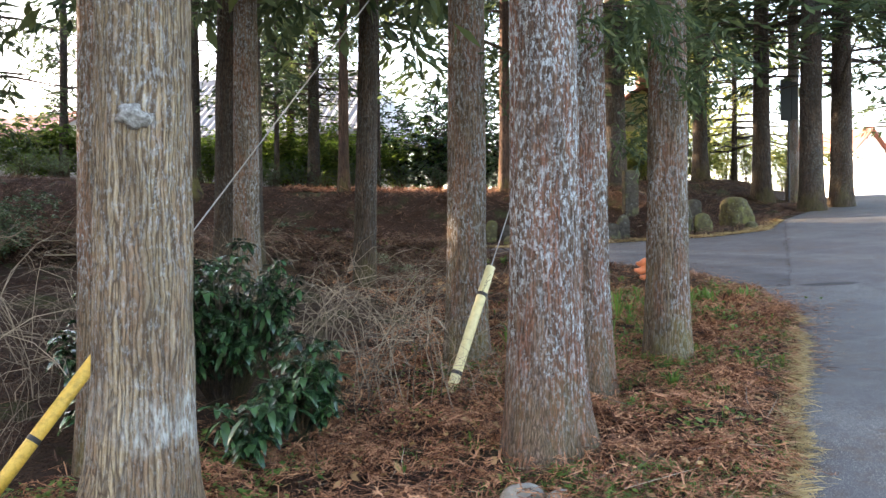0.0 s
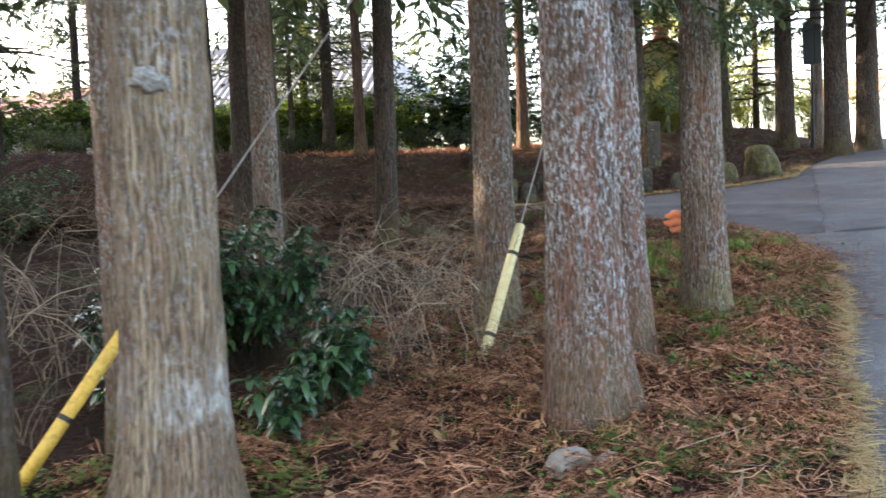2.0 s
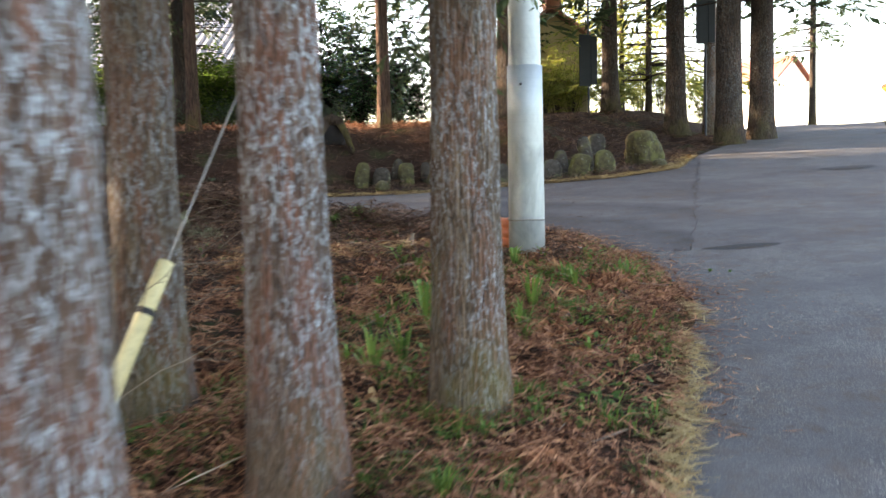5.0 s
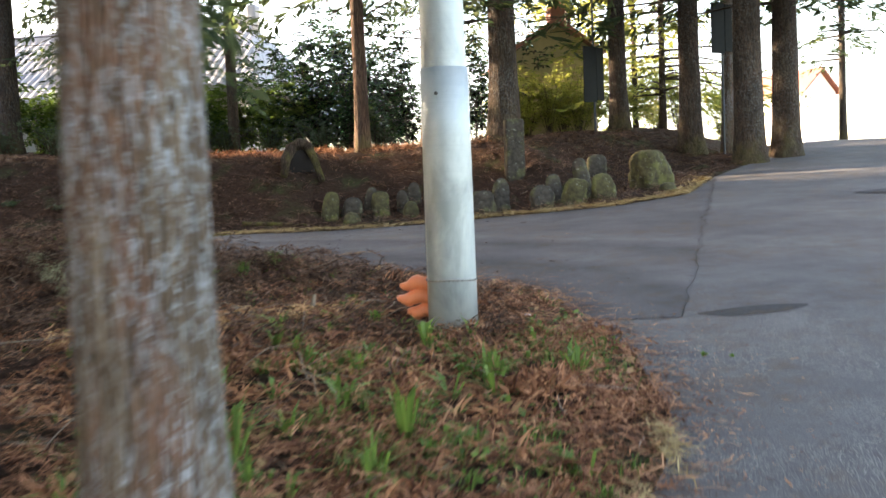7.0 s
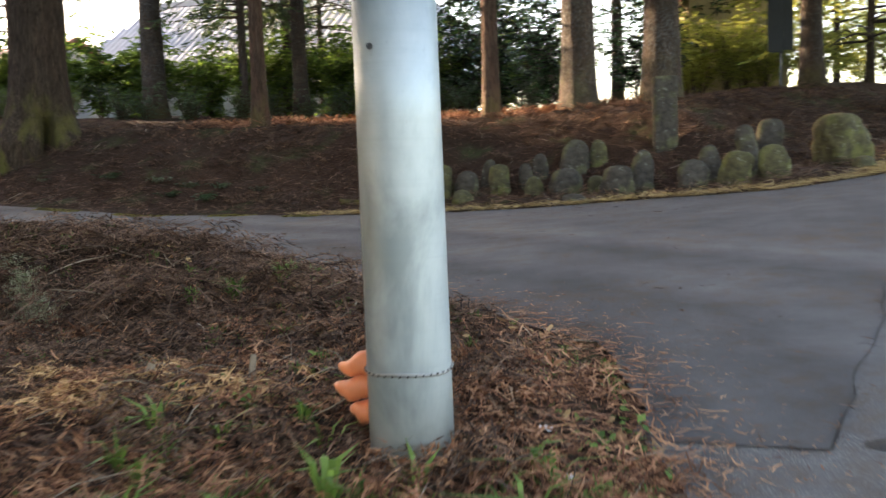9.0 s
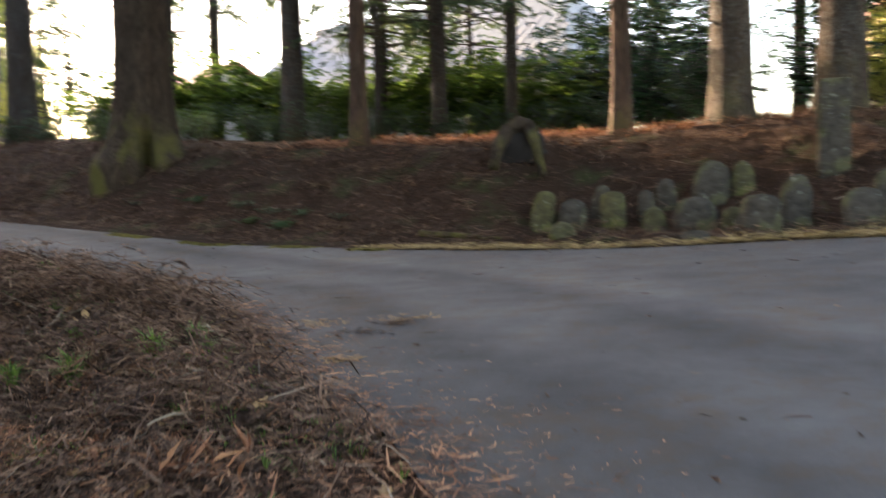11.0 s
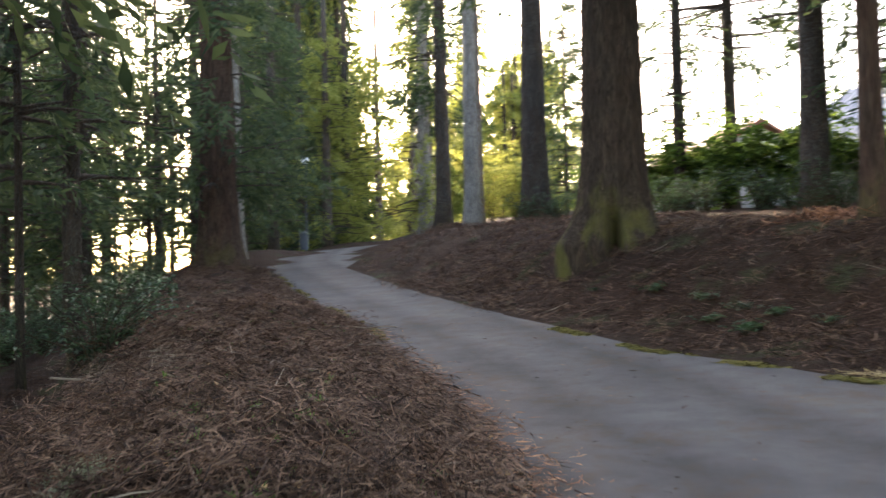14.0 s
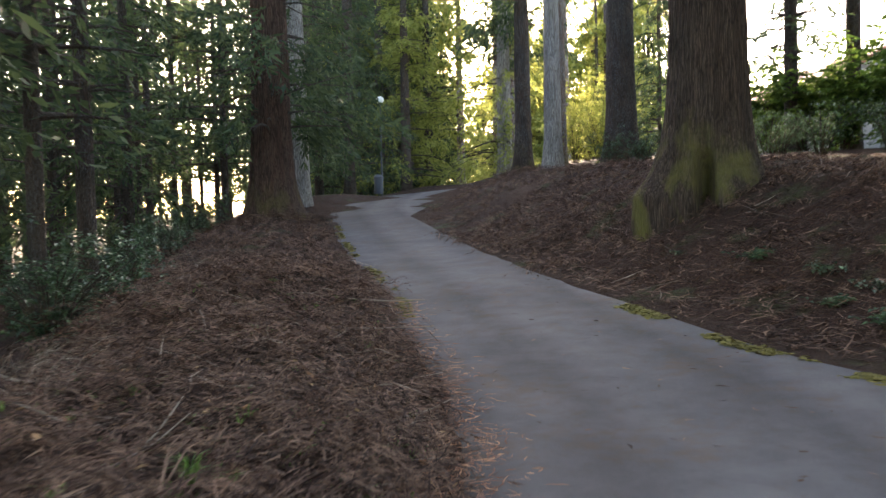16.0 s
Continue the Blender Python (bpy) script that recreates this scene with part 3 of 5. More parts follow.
def mesh_data(name, geo, material, smooth_faces=False):
    me = bpy.data.meshes.new(name)
    me.from_pydata([tuple(v) for v in geo[0]], [], geo[1])
    me.materials.append(material)
    if smooth_faces:
        me.polygons.foreach_set("use_smooth", [True] * len(me.polygons))
    me.update()
    return me


CROWNS = {}
for key, args, leaf in (
        ("high", (11, 5.6, 19.0, 3.6, 62, 7, 0.85, 16), CEDAR),
        ("mid", (12, 3.6, 17.0, 3.4, 66, 7, 0.85, 15), CEDAR),
        ("low", (13, 1.6, 15.0, 3.4, 70, 6, 0.85, 15), CEDAR),
        ("sparse", (14, 3.0, 15.0, 1.9, 50, 3, 0.7, 14), CEDAR),
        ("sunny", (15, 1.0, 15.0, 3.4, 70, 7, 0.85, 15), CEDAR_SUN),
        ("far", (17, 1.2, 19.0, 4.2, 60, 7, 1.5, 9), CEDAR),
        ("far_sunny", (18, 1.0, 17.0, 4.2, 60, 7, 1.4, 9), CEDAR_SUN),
        ("hung", (19, 2.6, 18.0, 4.3, 105, 8, 0.95, 15), CEDAR),
        ("dense", (20, 5.2, 19.0, 4.0, 95, 9, 1.0, 16), CEDAR),
        ("roof", (16, 9.5, 20.0, 1.9, 40, 4, 0.85, 12), CEDAR)):
    wood, leaves = crown_geo(*args)
    CROWNS[key] = (mesh_data("branchwork", wood, BARK_DARK), mesh_data("crown", leaves, leaf))

TRUNKS = [mesh_data("trunk", trunk_geo(1.0 * 0.2, 17, 40 + k, 0.45, 20, 14, 0.006), BARK_DARK, True) for k in range(4)]


def tree(x, y, r, crown="high", material=BARK_DARK, label="tall dark cedar tree on the needle-strewn bank", seed=0, geo=None, h=17, group="", scale=1.0, tall=1.0):
    """A cedar standing at x, y: trunk, limbs and crown."""
    rnd = random.Random(int(x * 31 + y * 57) + seed)
    root = new("tree")
    root.matrix_world = pose(x, y, height_at(x, y), 0, 0, rnd.uniform(0, 360) if geo is None else 0)
    if geo is None:
        me = TRUNKS[rnd.randrange(4)]
        if material is not BARK_DARK:
            me = me.copy()
            me.materials[0] = material
        t = new("trunk", me)
        k = r / 0.2
        t.scale = (k, k, tall)
    else:
        t = mesh_object("trunk", geo[0], geo[1], material, True)
    t.parent = root
    if crown:
        for name, me in zip(("branchwork", "crown"), CROWNS[crown]):
            c = new(name, me)
            c.parent = root
            c["kind"] = "stuff"
            c.matrix_local = pose(0, 0, 0, 0, 0, rnd.uniform(0, 360)) @ Matrix.Diagonal((scale, scale, rnd.uniform(0.9, 1.1) * tall, 1))
    return tagged(root, label, "tree", group)


# the row of cedars along the verge
tree(-1.61, 4.72, 0.27, "roof", BARK_PALE, "large cedar with pale peeling bark at the roadside", geo=trunk_geo(0.272, 18, 3, 0.6, 110, 90, 0.011, 6, flare_high=0.34))
tree(0.66, 5.71, 0.24, "roof", BARK_LICHEN, "cedar with red bark and blue-grey lichen at the roadside", geo=trunk_geo(0.243, 18, 8, 0.7, 100, 90, 0.009, 6, flare_high=0.36))
tree(1.21, 7.35, 0.2, "roof", BARK_LICHEN, "lichen-spotted cedar in the roadside row", geo=trunk_geo(0.198, 18, 5, 0.5, 90, 80, 0.009, 5, (-0.012, 0)))
tree(2.085, 8.13, 0.182, "roof", BARK_BROWN, "brown cedar beside the utility pole, bark flecked with lichen", geo=trunk_geo(0.192, 18, 6, 0.4, 90, 80, 0.008, 5))
tree(0.24, 8.7, 0.2, "dense", BARK_BROWN, "brown cedar behind the dry brush", geo=trunk_geo(0.2, 18, 7, 0.4, 64, 60, 0.008, 5), scale=1.5)
tree(-2.5, 6.4, 0.17, "dense", BARK_BROWN, "slim brown cedar with a mossy foot", geo=trunk_geo(0.17, 18, 9, 0.4, 60, 60, 0.008, 5))
tree(-2.42, 4.35, 0.13, "dense", BARK_DARK, "slim dark cedar at the verge", geo=trunk_geo(0.13, 18, 10, 0.4, 60, 60, 0.006, 5))
tree(-2.74, 12.2, 0.19, "dense", BARK_BROWN, "brown cedar with lichen flecks in the hollow", geo=trunk_geo(0.19, 18, 12, 0.35, 48, 40, 0.008), scale=1.2)
tree(-1.26, 14.0, 0.18, "dense", BARK_DARK, "dark slim cedar leaning slightly", geo=trunk_geo(0.18, 18, 13, 0.3, 40, 36, 0.007, 5, (0.02, 0)), scale=1.2)
knot = part("knot", rock_geo(4, 0.14, 0.11, 0.06, 0.5, 0.6, 16, 9), KNOT, bpy.data.objects["tree"], "pale lichened bark knot", True)
knot.matrix_world = pose(-1.585, 4.45, 2.2, 75, 0, -10)
tree(-3.5, 15.0, 0.42, "dense", BARK_DARK, "thick dark cedar deep in the hollow", geo=trunk_geo(0.42, 18, 14, 0.4, 64, 44, 0.012), scale=1.05)
# on the bank across the lane
BANK = [(-3.02, 26.57, 0.165, "high", BARK_RED), (1.89, 27.0, 0.18, "high", BARK_RED), (3.7, 27.3, 0.36, "mid", BARK_DARK), (5.45, 27.9, 0.39, "high", BARK_DARK),
        (-15.7, 39.4, 0.24, "high", BARK_DARK), (-16.2, 37.4, 0.21, "sparse", BARK_DARK), (-10.45, 36.3, 0.40, "high", BARK_DARK), (-8.2, 38.5, 0.14, "sparse", BARK_DARK),
        (-6.6, 34.7, 0.11, "sparse", BARK_DARK), (-5.4, 36.5, 0.27, "mid", BARK_DARK), (-6.2, 41.5, 0.11, "sparse", BARK_DARK), (-2.7, 35.3, 0.19, "high", BARK_DARK),
        (-6.9, 39.6, 0.2, "mid", BARK_DARK), (4.8, 36.8, 0.2, "mid", BARK_DARK), (9.47, 32.3, 0.29, "high", BARK_DARK), (11.0, 30.3, 0.32, "high", BARK_DARK),
        (12.5, 31.3, 0.22, "high", BARK_BROWN), (11.55, 27.5, 0.38, "high", BARK_DARK), (12.95, 28.5, 0.36, "mid", BARK_DARK), (18.5, 36.3, 0.13, "sparse", BARK_DARK),
        (11.9, 35.8, 0.12, "sunny", BARK_DARK), (12.05, 39.9, 0.11, "sunny", BARK_DARK),
        (10.3, 44.0, 0.16, "sunny", BARK_DARK)]
for k, (x, y, r, crown, m) in enumerate(BANK):
    tree(x, y, r, crown, m, "dark cedar on the bank above the lane" if m is BARK_DARK else "red-brown cedar on the bank with a mossy foot", seed=k, group="cedars on the bank", scale=1.9 if x > 0 and y < 30 else 1.3 if y > 33 else 1.6 if x > -9 else 1.15)
tree(-8.17, 26.6, 0.66, "high", BARK_MOSS, "huge old cedar with mossy root toes and a hollow foot", geo=trunk_geo(0.6, 22, 21, 0.75, 130, 80, 0.022, 5, taper=0.5, flare_high=0.55, foot=1.3,
                                                                                                                             toe_at=[-2.3, -2.3, -0.15, 0.9, 2.2], hollow=-0.85))
WEST = [(-26.1, 35.8, 0.36, "roof", BARK_GREY), (-27.2, 36.9, 0.26, "roof", BARK_BROWN), (-30.0, 36.9, 0.38, "high", BARK_DARK),
        (-33.4, 38.0, 0.37, "sunny", BARK_GREY), (-34.6, 38.8, 0.28, "high", BARK_BROWN), (-39.5, 45.5, 0.45, "roof", BARK_BROWN), (-32.2, 27.6, 0.5, "hung", BARK_GREY), (-46.5, 35.2, 0.36, "low", BARK_DARK), (-49.0, 40.0, 0.36, "sunny", BARK_DARK), (-51.0, 45.0, 0.3, "sunny", BARK_BROWN), (-43.5, 29.5, 0.4, "hung", BARK_DARK), (-37.8, 41.0, 0.3, "roof", BARK_BROWN), (-37.1, 40.1, 0.28, "roof", BARK_BROWN),
        (-34.0, 45.5, 0.3, "roof", BARK_BROWN), (-46.0, 45.0, 0.3, "sunny", BARK_BROWN), (-48.5, 34.0, 0.3, "low", BARK_DARK), (-55.0, 43.0, 0.3, "sunny", BARK_DARK)]
tree(-19.8, 34.1, 0.47, "roof", BARK_DARK, "great dark cedar where the bank ends, roots spread", geo=trunk_geo(0.47, 20, 23, 0.75, 70, 50, 0.016, 5, flare_high=0.8, foot=0.6), tall=1.35)
tree(-24.5, 24.4, 0.68, "hung", BARK_RED, "great red-brown cedar hung with dark green boughs", geo=trunk_geo(0.66, 20, 24, 0.45, 90, 60, 0.02, 7, flare_high=0.7, foot=0.6), scale=1.0)
for k, (x, y, r, crown, m) in enumerate(WEST):
    tree(x, y, r, crown, m, "tall cedar at the bend of the lane, lit from behind", seed=50 + k, group="cedars at the bend", scale=0.8 if -36 < x < -29 and y < 40 else 1.2)
for x, y, h in ((-25.6, 40.6, 0.62), (-23.0, 39.4, 0.5)):
    tree(x, y, 0.1, "low", BARK_DARK, "young green cedar beyond the great trunk", group="young green cedars", scale=0.7, tall=h)
# the dense plantation below the lane to the west
PLANT = random.Random(5)
planted = []
while len(planted) < 66:
    x, y = PLANT.uniform(-52, -9.5), PLANT.uniform(1, 27)
    edge, _ = line_distance(LEFT_EDGE, np.array([x]), np.array([y]))
    if edge[0] < 4.5 or inside_road(np.array([x]), np.array([y]))[0] or any(math.hypot(x - a, y - b) < 2.0 for a, b in planted):
        continue
    if x > -12 and y > 12:
        continue
    planted.append((x, y))
    tree(x, y, PLANT.uniform(0.1, 0.2), PLANT.choice(("sparse", "sparse", "sparse", "mid", "low")), BARK_DARK, "slender dark cedar in a dense plantation", group="plantation cedars")
# the far wood that shuts in the west
PLANT = random.Random(6)
for k in range(190):
    a = PLANT.uniform(-92, -52), PLANT.uniform(28, 62)
    across = a[1] + 0.41 * a[0]
    if inside_road(np.array([a[0]]), np.array([a[1]]))[0] or not 11.5 < across < 22.5:
        continue
    tree(a[0], a[1], PLANT.uniform(0.25, 0.45), PLANT.choice(("far", "far", "far_sunny")), BARK_DARK, "tall cedar in the far wood", group="far wood", tall=1.6)
for k in range(18):
    x, y = PLANT.uniform(-78, -53), PLANT.uniform(17, 36)
    if y + 0.41 * x < 11.5:
        tree(x, y, PLANT.uniform(0.12, 0.22), PLANT.choice(("sparse", "high", "sparse")), BARK_DARK, "slender dark cedar in a dense plantation", group="plantation cedars", scale=1.4)
# far trees whose crowns carry the sunlit glow in their colour
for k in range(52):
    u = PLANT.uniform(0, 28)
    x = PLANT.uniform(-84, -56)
    tree(x, 22.5 + u - 0.41 * x, PLANT.uniform(0.2, 0.3), "far_sunny", BARK_DARK, "young cedar coloured sunlit yellow-green beyond the bend", group="sunlit far trees", tall=PLANT.uniform(0.6, 0.88) if 2 < u < 10 else PLANT.uniform(0.8, 1.35))
# young trees standing on the slope beside the lane
for x, y, r in ((-9.9, 17.3, 0.115), (-16.5, 18.4, 0.19), (-8.6, 16.4, 0.06), (-11.4, 15.9, 0.07)):
    tree(x, y, r, "sparse", BARK_DARK, "thin young cedar on the slope below the lane", group="young cedars")


# ---- utility pole and its stays ----
def utility_pole():
    x, y = 3.12, 12.2
    z = height_at(x, y)
    root = new("utility_pole")
    root.matrix_world = pose(x, y, z, 0.6, 0, 0)
    def ring(z0, z1, r0, r1, n=2):
        return tube([(0, 0, z0 + (z1 - z0) * k / n) for k in range(n + 1)], [r0 + (r1 - r0) * k / n for k in range(n + 1)], 40)
    part("shaft", ring(-0.4, 10.6, 0.175, 0.11, 8), ZINC, root, smooth_faces=True)
    part("sleeve", ring(0.02, 1.96, 0.184, 0.175, 4), ZINC, root, "pale sheet-metal sleeve", True)
    band = part("strap", tube([(0.185 * math.cos(a), 0.185 * math.sin(a), 0.43 + 0.006 * math.sin(3 * a)) for a in np.linspace(0, 6.283, 49)], [0.007] * 49, 6), WIRE, root, "thin perforated strap")
    for k in range(36):
        a = k * 2 * math.pi / 36
        part("bead", box(0.19 * math.cos(a) - 0.004, 0.19 * math.sin(a) - 0.004, 0.426, 0.19 * math.cos(a) + 0.004, 0.19 * math.sin(a) + 0.004, 0.434), BLACK, band)
    part("bolt", moved(tube([(0, 0, 0), (0, 0, 0.02)], [0.014, 0.012], 10), pose(-0.07, -0.16, 1.77, 90, 0, 0)), BLACK, root)
    return tagged(root, "round galvanised utility pole with a sheet-metal sleeve and strap", "utility pole")


utility_pole()


def stay(foot, top, guard, material, bands, label, r=0.047):
    """A stay wire, its lower end in a plastic guard tube."""
    a, b = Vector(foot), Vector(top)
    way = (b - a).normalized()
    root = new("stay_wire")
    root.location = a
    part("wire", tube([Vector((0, 0, 0)), (b - a) * 0.5 - Vector((0, 0, 0.03)), b - a], [0.006] * 3, 6), WIRE, root, "twisted steel wire")
    g = part("guard", tube([way * (guard * k / 6) for k in range(7)], [r * 0.98, r, r, r, r, r * 0.99, r * 0.93], 20), material, root, smooth_faces=True)
    for s in bands:
        part("tape", tube([way * (s - 0.018), way * (s + 0.018)], [r * 1.05] * 2, 20), BLACK, g, "black tape ring")
    return tagged(root, label, "stay wire")


stay((-2.95, 5.6, -0.14), (3.02, 12.1, 10.2), 2.05, YELLOW, (0.5, 1.35, 1.75), "stay wire with a stained yellow plastic guard")
stay((-0.02, 7.57, 0.0), (3.05, 12.08, 8.6), 1.56, YELLOW_PALE, (0.46, 1.26), "stay wire with a faded yellow plastic guard")


# ---- shrubs and undergrowth ----
def leaf_faces(verts, faces, p, way, up, length, width, fold=0.25):
    side = way.cross(up).normalized()
    up = side.cross(way)
    k = len(verts)
    m = p + way * length * 0.45 - up * fold * width * 0.6
    t = p + way * length - up * length * 0.16
    verts += [p, p + way * length * 0.4 + side * width * 0.5 + up * fold * width, t, p + way * length * 0.4 - side * width * 0.5 + up * fold * width, m]
    faces += [(k, k + 1, k + 2, k + 4), (k, k + 4, k + 2, k + 3)]


def shrub_geo(seed, h, w, leaves, length, width, stems=9, whorl=6, droop=0.25):
    rnd = random.Random(seed)
    wood, verts, faces = ([], []), [], []
    tips = []
    for i in range(stems):
        a, s = rnd.uniform(0, 6.283), rnd.uniform(0.15, 1.0)
        top = Vector((math.cos(a) * w * s, math.sin(a) * w * s, h * rnd.uniform(0.45, 1.0) * (1.1 - 0.35 * s)))
        mid = Vector((top.x * 0.35, top.y * 0.35, top.z * 0.55))
        foot = Vector((top.x * 0.1, top.y * 0.1, -0.05))
        wood = join(wood, tube([foot, mid, top], [0.012, 0.009, 0.004], 5, False))
        tips += [(mid.lerp(top, u), (top - mid).normalized()) for u in (0.2, 0.55, 0.85, 1.0)] + [(foot.lerp(mid, u), Vector((math.cos(a), math.sin(a), 0.5)).normalized()) for u in (0.55, 0.85)]
    for i in range(leaves // whorl):
        p, d = rnd.choice(tips)
        p = p + Vector((rnd.gauss(0, 0.09), rnd.gauss(0, 0.09), rnd.gauss(0, 0.07))) * (h + w) * 0.5
        p.z = max(p.z, 0.06)
        for k in range(whorl):
            a = 6.283 * k / whorl + rnd.uniform(-0.4, 0.4)
            out = Vector((math.cos(a), math.sin(a), rnd.uniform(-droop - 0.2, 0.35)))
            leaf_faces(verts, faces, p + Vector((0, 0, rnd.uniform(-0.04, 0.04))), out.normalized(), Vector((0, 0, 1)), length * rnd.uniform(0.6, 1.15), width * rnd.uniform(0.7, 1.15))
    return wood, (verts, faces)


def shrub(geo, x, y, material, label, turn=0, scale=1.0, group=""):
    root = new("shrub")
    root.matrix_world = pose(x, y, height_at(x, y), 0, 0, turn)
    for name, me in zip(("stemwork", "foliage"), geo):
        o = new(name, me)
        o.parent = root
        o.scale = (scale,) * 3
        o["kind"] = "stuff"
    return tagged(root, label, "shrub", group)


def shrub_data(material, *args, **kw):
    wood, leaves = shrub_geo(*args, **kw)
    return mesh_data("stemwork", wood, BARK_DARK), mesh_data("foliage", leaves, material)


def laurel_geo(seed, h, w, stems, length=0.17, width=0.062):
    """A laurel-like shrub: forked stems with whorls of long drooping glossy leaves."""
    rnd = random.Random(seed)
    wood, verts, faces = [], [], []

    def leaf(p, a, lift, ln, wd):
        out, side = Vector((math.cos(a), math.sin(a), 0)), Vector((-math.sin(a), math.cos(a), 0))
        k, fall = len(verts), rnd.uniform(0.35, 0.95)
        for u, q in ((0.0, 0.0), (0.3, 0.8), (0.6, 1.0), (0.85, 0.6)):
            c = p + out * ln * u * math.cos(lift) + Vector((0, 0, ln * (u * math.sin(lift) - fall * u * u)))
            up = Vector((0, 0, 0.2 * wd * q))
            verts.extend((c + side * wd * 0.5 * q + up, c, c - side * wd * 0.5 * q + up))
        verts.append(p + out * ln * math.cos(lift) * 0.98 + Vector((0, 0, ln * (math.sin(lift) - fall))))
        for r in range(3):
            b = k + 3 * r
            faces.extend(((b, b + 1, b + 4, b + 3), (b + 1, b + 2, b + 5, b + 4)))
        faces.extend(((k + 9, k + 10, k + 12), (k + 10, k + 11, k + 12)))

    for i in range(stems):
        a, s = rnd.uniform(0, 6.283), math.sqrt(rnd.uniform(0.03, 1.0))
        top = Vector((math.cos(a) * w * s, math.sin(a) * w * s, h * rnd.uniform(0.35, 1.0) * (1.05 - 0.25 * s)))
        foot = Vector((top.x * 0.15, top.y * 0.15, -0.05))
        mid = foot.lerp(top, 0.55) - Vector((top.x * 0.15, top.y * 0.15, 0))
        wood.append(tube([foot, mid, top], [0.011, 0.008, 0.004], 5, False))
        for u, number in ((1.0, 9), (0.8, 6), (0.6, 4)):
            p = mid.lerp(top, (u - 0.4) / 0.6)
            turn = rnd.uniform(0, 6.283)
            for m in range(number):
                lift = rnd.uniform(0.1, 0.9) if u == 1.0 else rnd.uniform(-0.2, 0.5)
                leaf(p + Vector((0, 0, rnd.uniform(-0.02, 0.02))), turn + m * 2.4, lift, length * rnd.uniform(0.65, 1.15), width * rnd.uniform(0.75, 1.15))
    return join(*wood), (verts, faces)


def laurel_data(*args):
    wood, leaves = laurel_geo(*args)
    return mesh_data("stemwork", wood, BARK_DARK), mesh_data("foliage", leaves, AOKI, True)


GLOSSY = [laurel_data(31, 0.98, 0.27, 30), laurel_data(32, 1.45, 0.6, 95, 0.15, 0.06), laurel_data(33, 0.55, 0.2, 9)]
shrub(GLOSSY[0], -1.07, 6.6, AOKI, "dark green glossy broad-leaved shrub in the brush", 20)
shrub(GLOSSY[1], -1.95, 7.9, AOKI, "tall dark green glossy shrub behind a cedar", 80, 1.05)
shrub(GLOSSY[2], -1.36, 6.1, AOKI, "small glossy green shrub beside a cedar", 140, 1.0)
shrub(GLOSSY[1], -2.6, 7.7, AOKI, "tall dark green glossy shrub behind a cedar", 190, 0.95)
shrub(GLOSSY[2], -3.35, 8.2, AOKI, "small glossy green shrub in dry brush", 10, 1.2)
shrub(GLOSSY[2], -2.6, 6.9, AOKI, "small glossy green shrub at the foot of cedars", 200, 1.5)
LEAFY = [shrub_data(HEDGE, 41, 2.3, 0.95, 1400, 0.2, 0.1, 16, 6), shrub_data(HEDGE, 42, 2.0, 1.1, 1400, 0.18, 0.1, 16, 6), shrub_data(AOKI, 43, 4.2, 1.7, 2400, 0.26, 0.12, 26, 6),
         shrub_data(CEDAR_SUN, 44, 3.0, 1.5, 2400, 0.16, 0.06, 26, 6), shrub_data(IVY_LEAF, 45, 1.3, 0.9, 900, 0.085, 0.04, 16, 5)]
HR = random.Random(9)
for k in range(22):
    x = -19.5 + k * 1.02
    y = 39.6 + 0.12 * x + HR.uniform(-0.8, 0.8)
    shrub(LEAFY[k % 2], x, y, HEDGE, "clipped green hedge bush in front of the house", HR.uniform(0, 360), HR.uniform(1.25, 1.65), "hedge bushes")
for x, y, s in ((-0.3, 38.6, 1.15), (2.6, 36.0, 1.0), (1.2, 34.5, 0.8), (5.2, 33.5, 0.75), (3.0, 31.5, 0.6), (-2.2, 41.0, 1.1), (7.0, 38.0, 1.0), (0.5, 41.0, 1.3)):
    shrub(LEAFY[2], x, y, AOKI, "tall dark evergreen bush above the bank", HR.uniform(0, 360), s, "dark evergreen bushes")
# bushes with sunlight painted into the leaves as yellow-green
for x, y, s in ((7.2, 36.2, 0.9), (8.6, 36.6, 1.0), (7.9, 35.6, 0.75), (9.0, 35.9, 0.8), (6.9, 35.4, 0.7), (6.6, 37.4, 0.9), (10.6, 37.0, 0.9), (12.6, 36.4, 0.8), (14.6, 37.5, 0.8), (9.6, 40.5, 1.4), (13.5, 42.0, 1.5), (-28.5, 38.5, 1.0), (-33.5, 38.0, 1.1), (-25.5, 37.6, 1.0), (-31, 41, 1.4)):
    shrub(LEAFY[3], x, y, CEDAR_SUN, "bush coloured sunlit yellow-green at the edge of the wood", HR.uniform(0, 360), s, "sunlit bushes")
for k in range(44):
    x = HR.uniform(-30, -7.5)
    edge = np.interp(-x, [0, 7.15, 14.4, 29], [18.1, 20.95, 23.1, 27.8])
    y = edge - HR.uniform(3.9, 9.5)
    shrub(LEAFY[4], x, y, HEDGE, "low green undergrowth bush below the lane", HR.uniform(0, 360), HR.uniform(0.7, 1.4), "undergrowth bushes")
for k in range(30):
    x = -19.0 + k * 0.74 + HR.uniform(-0.3, 0.3)
    shrub(LEAFY[4], x, 34.8 + 0.05 * x + HR.uniform(-1.2, 1.2), AOKI, "low dark undergrowth bush behind the bank", HR.uniform(0, 360), HR.uniform(0.8, 1.25), "undergrowth on the bank")
IVY = shrub_data(IVY_LEAF, 46, 0.14, 0.45, 130, 0.08, 0.055, 12, 2)
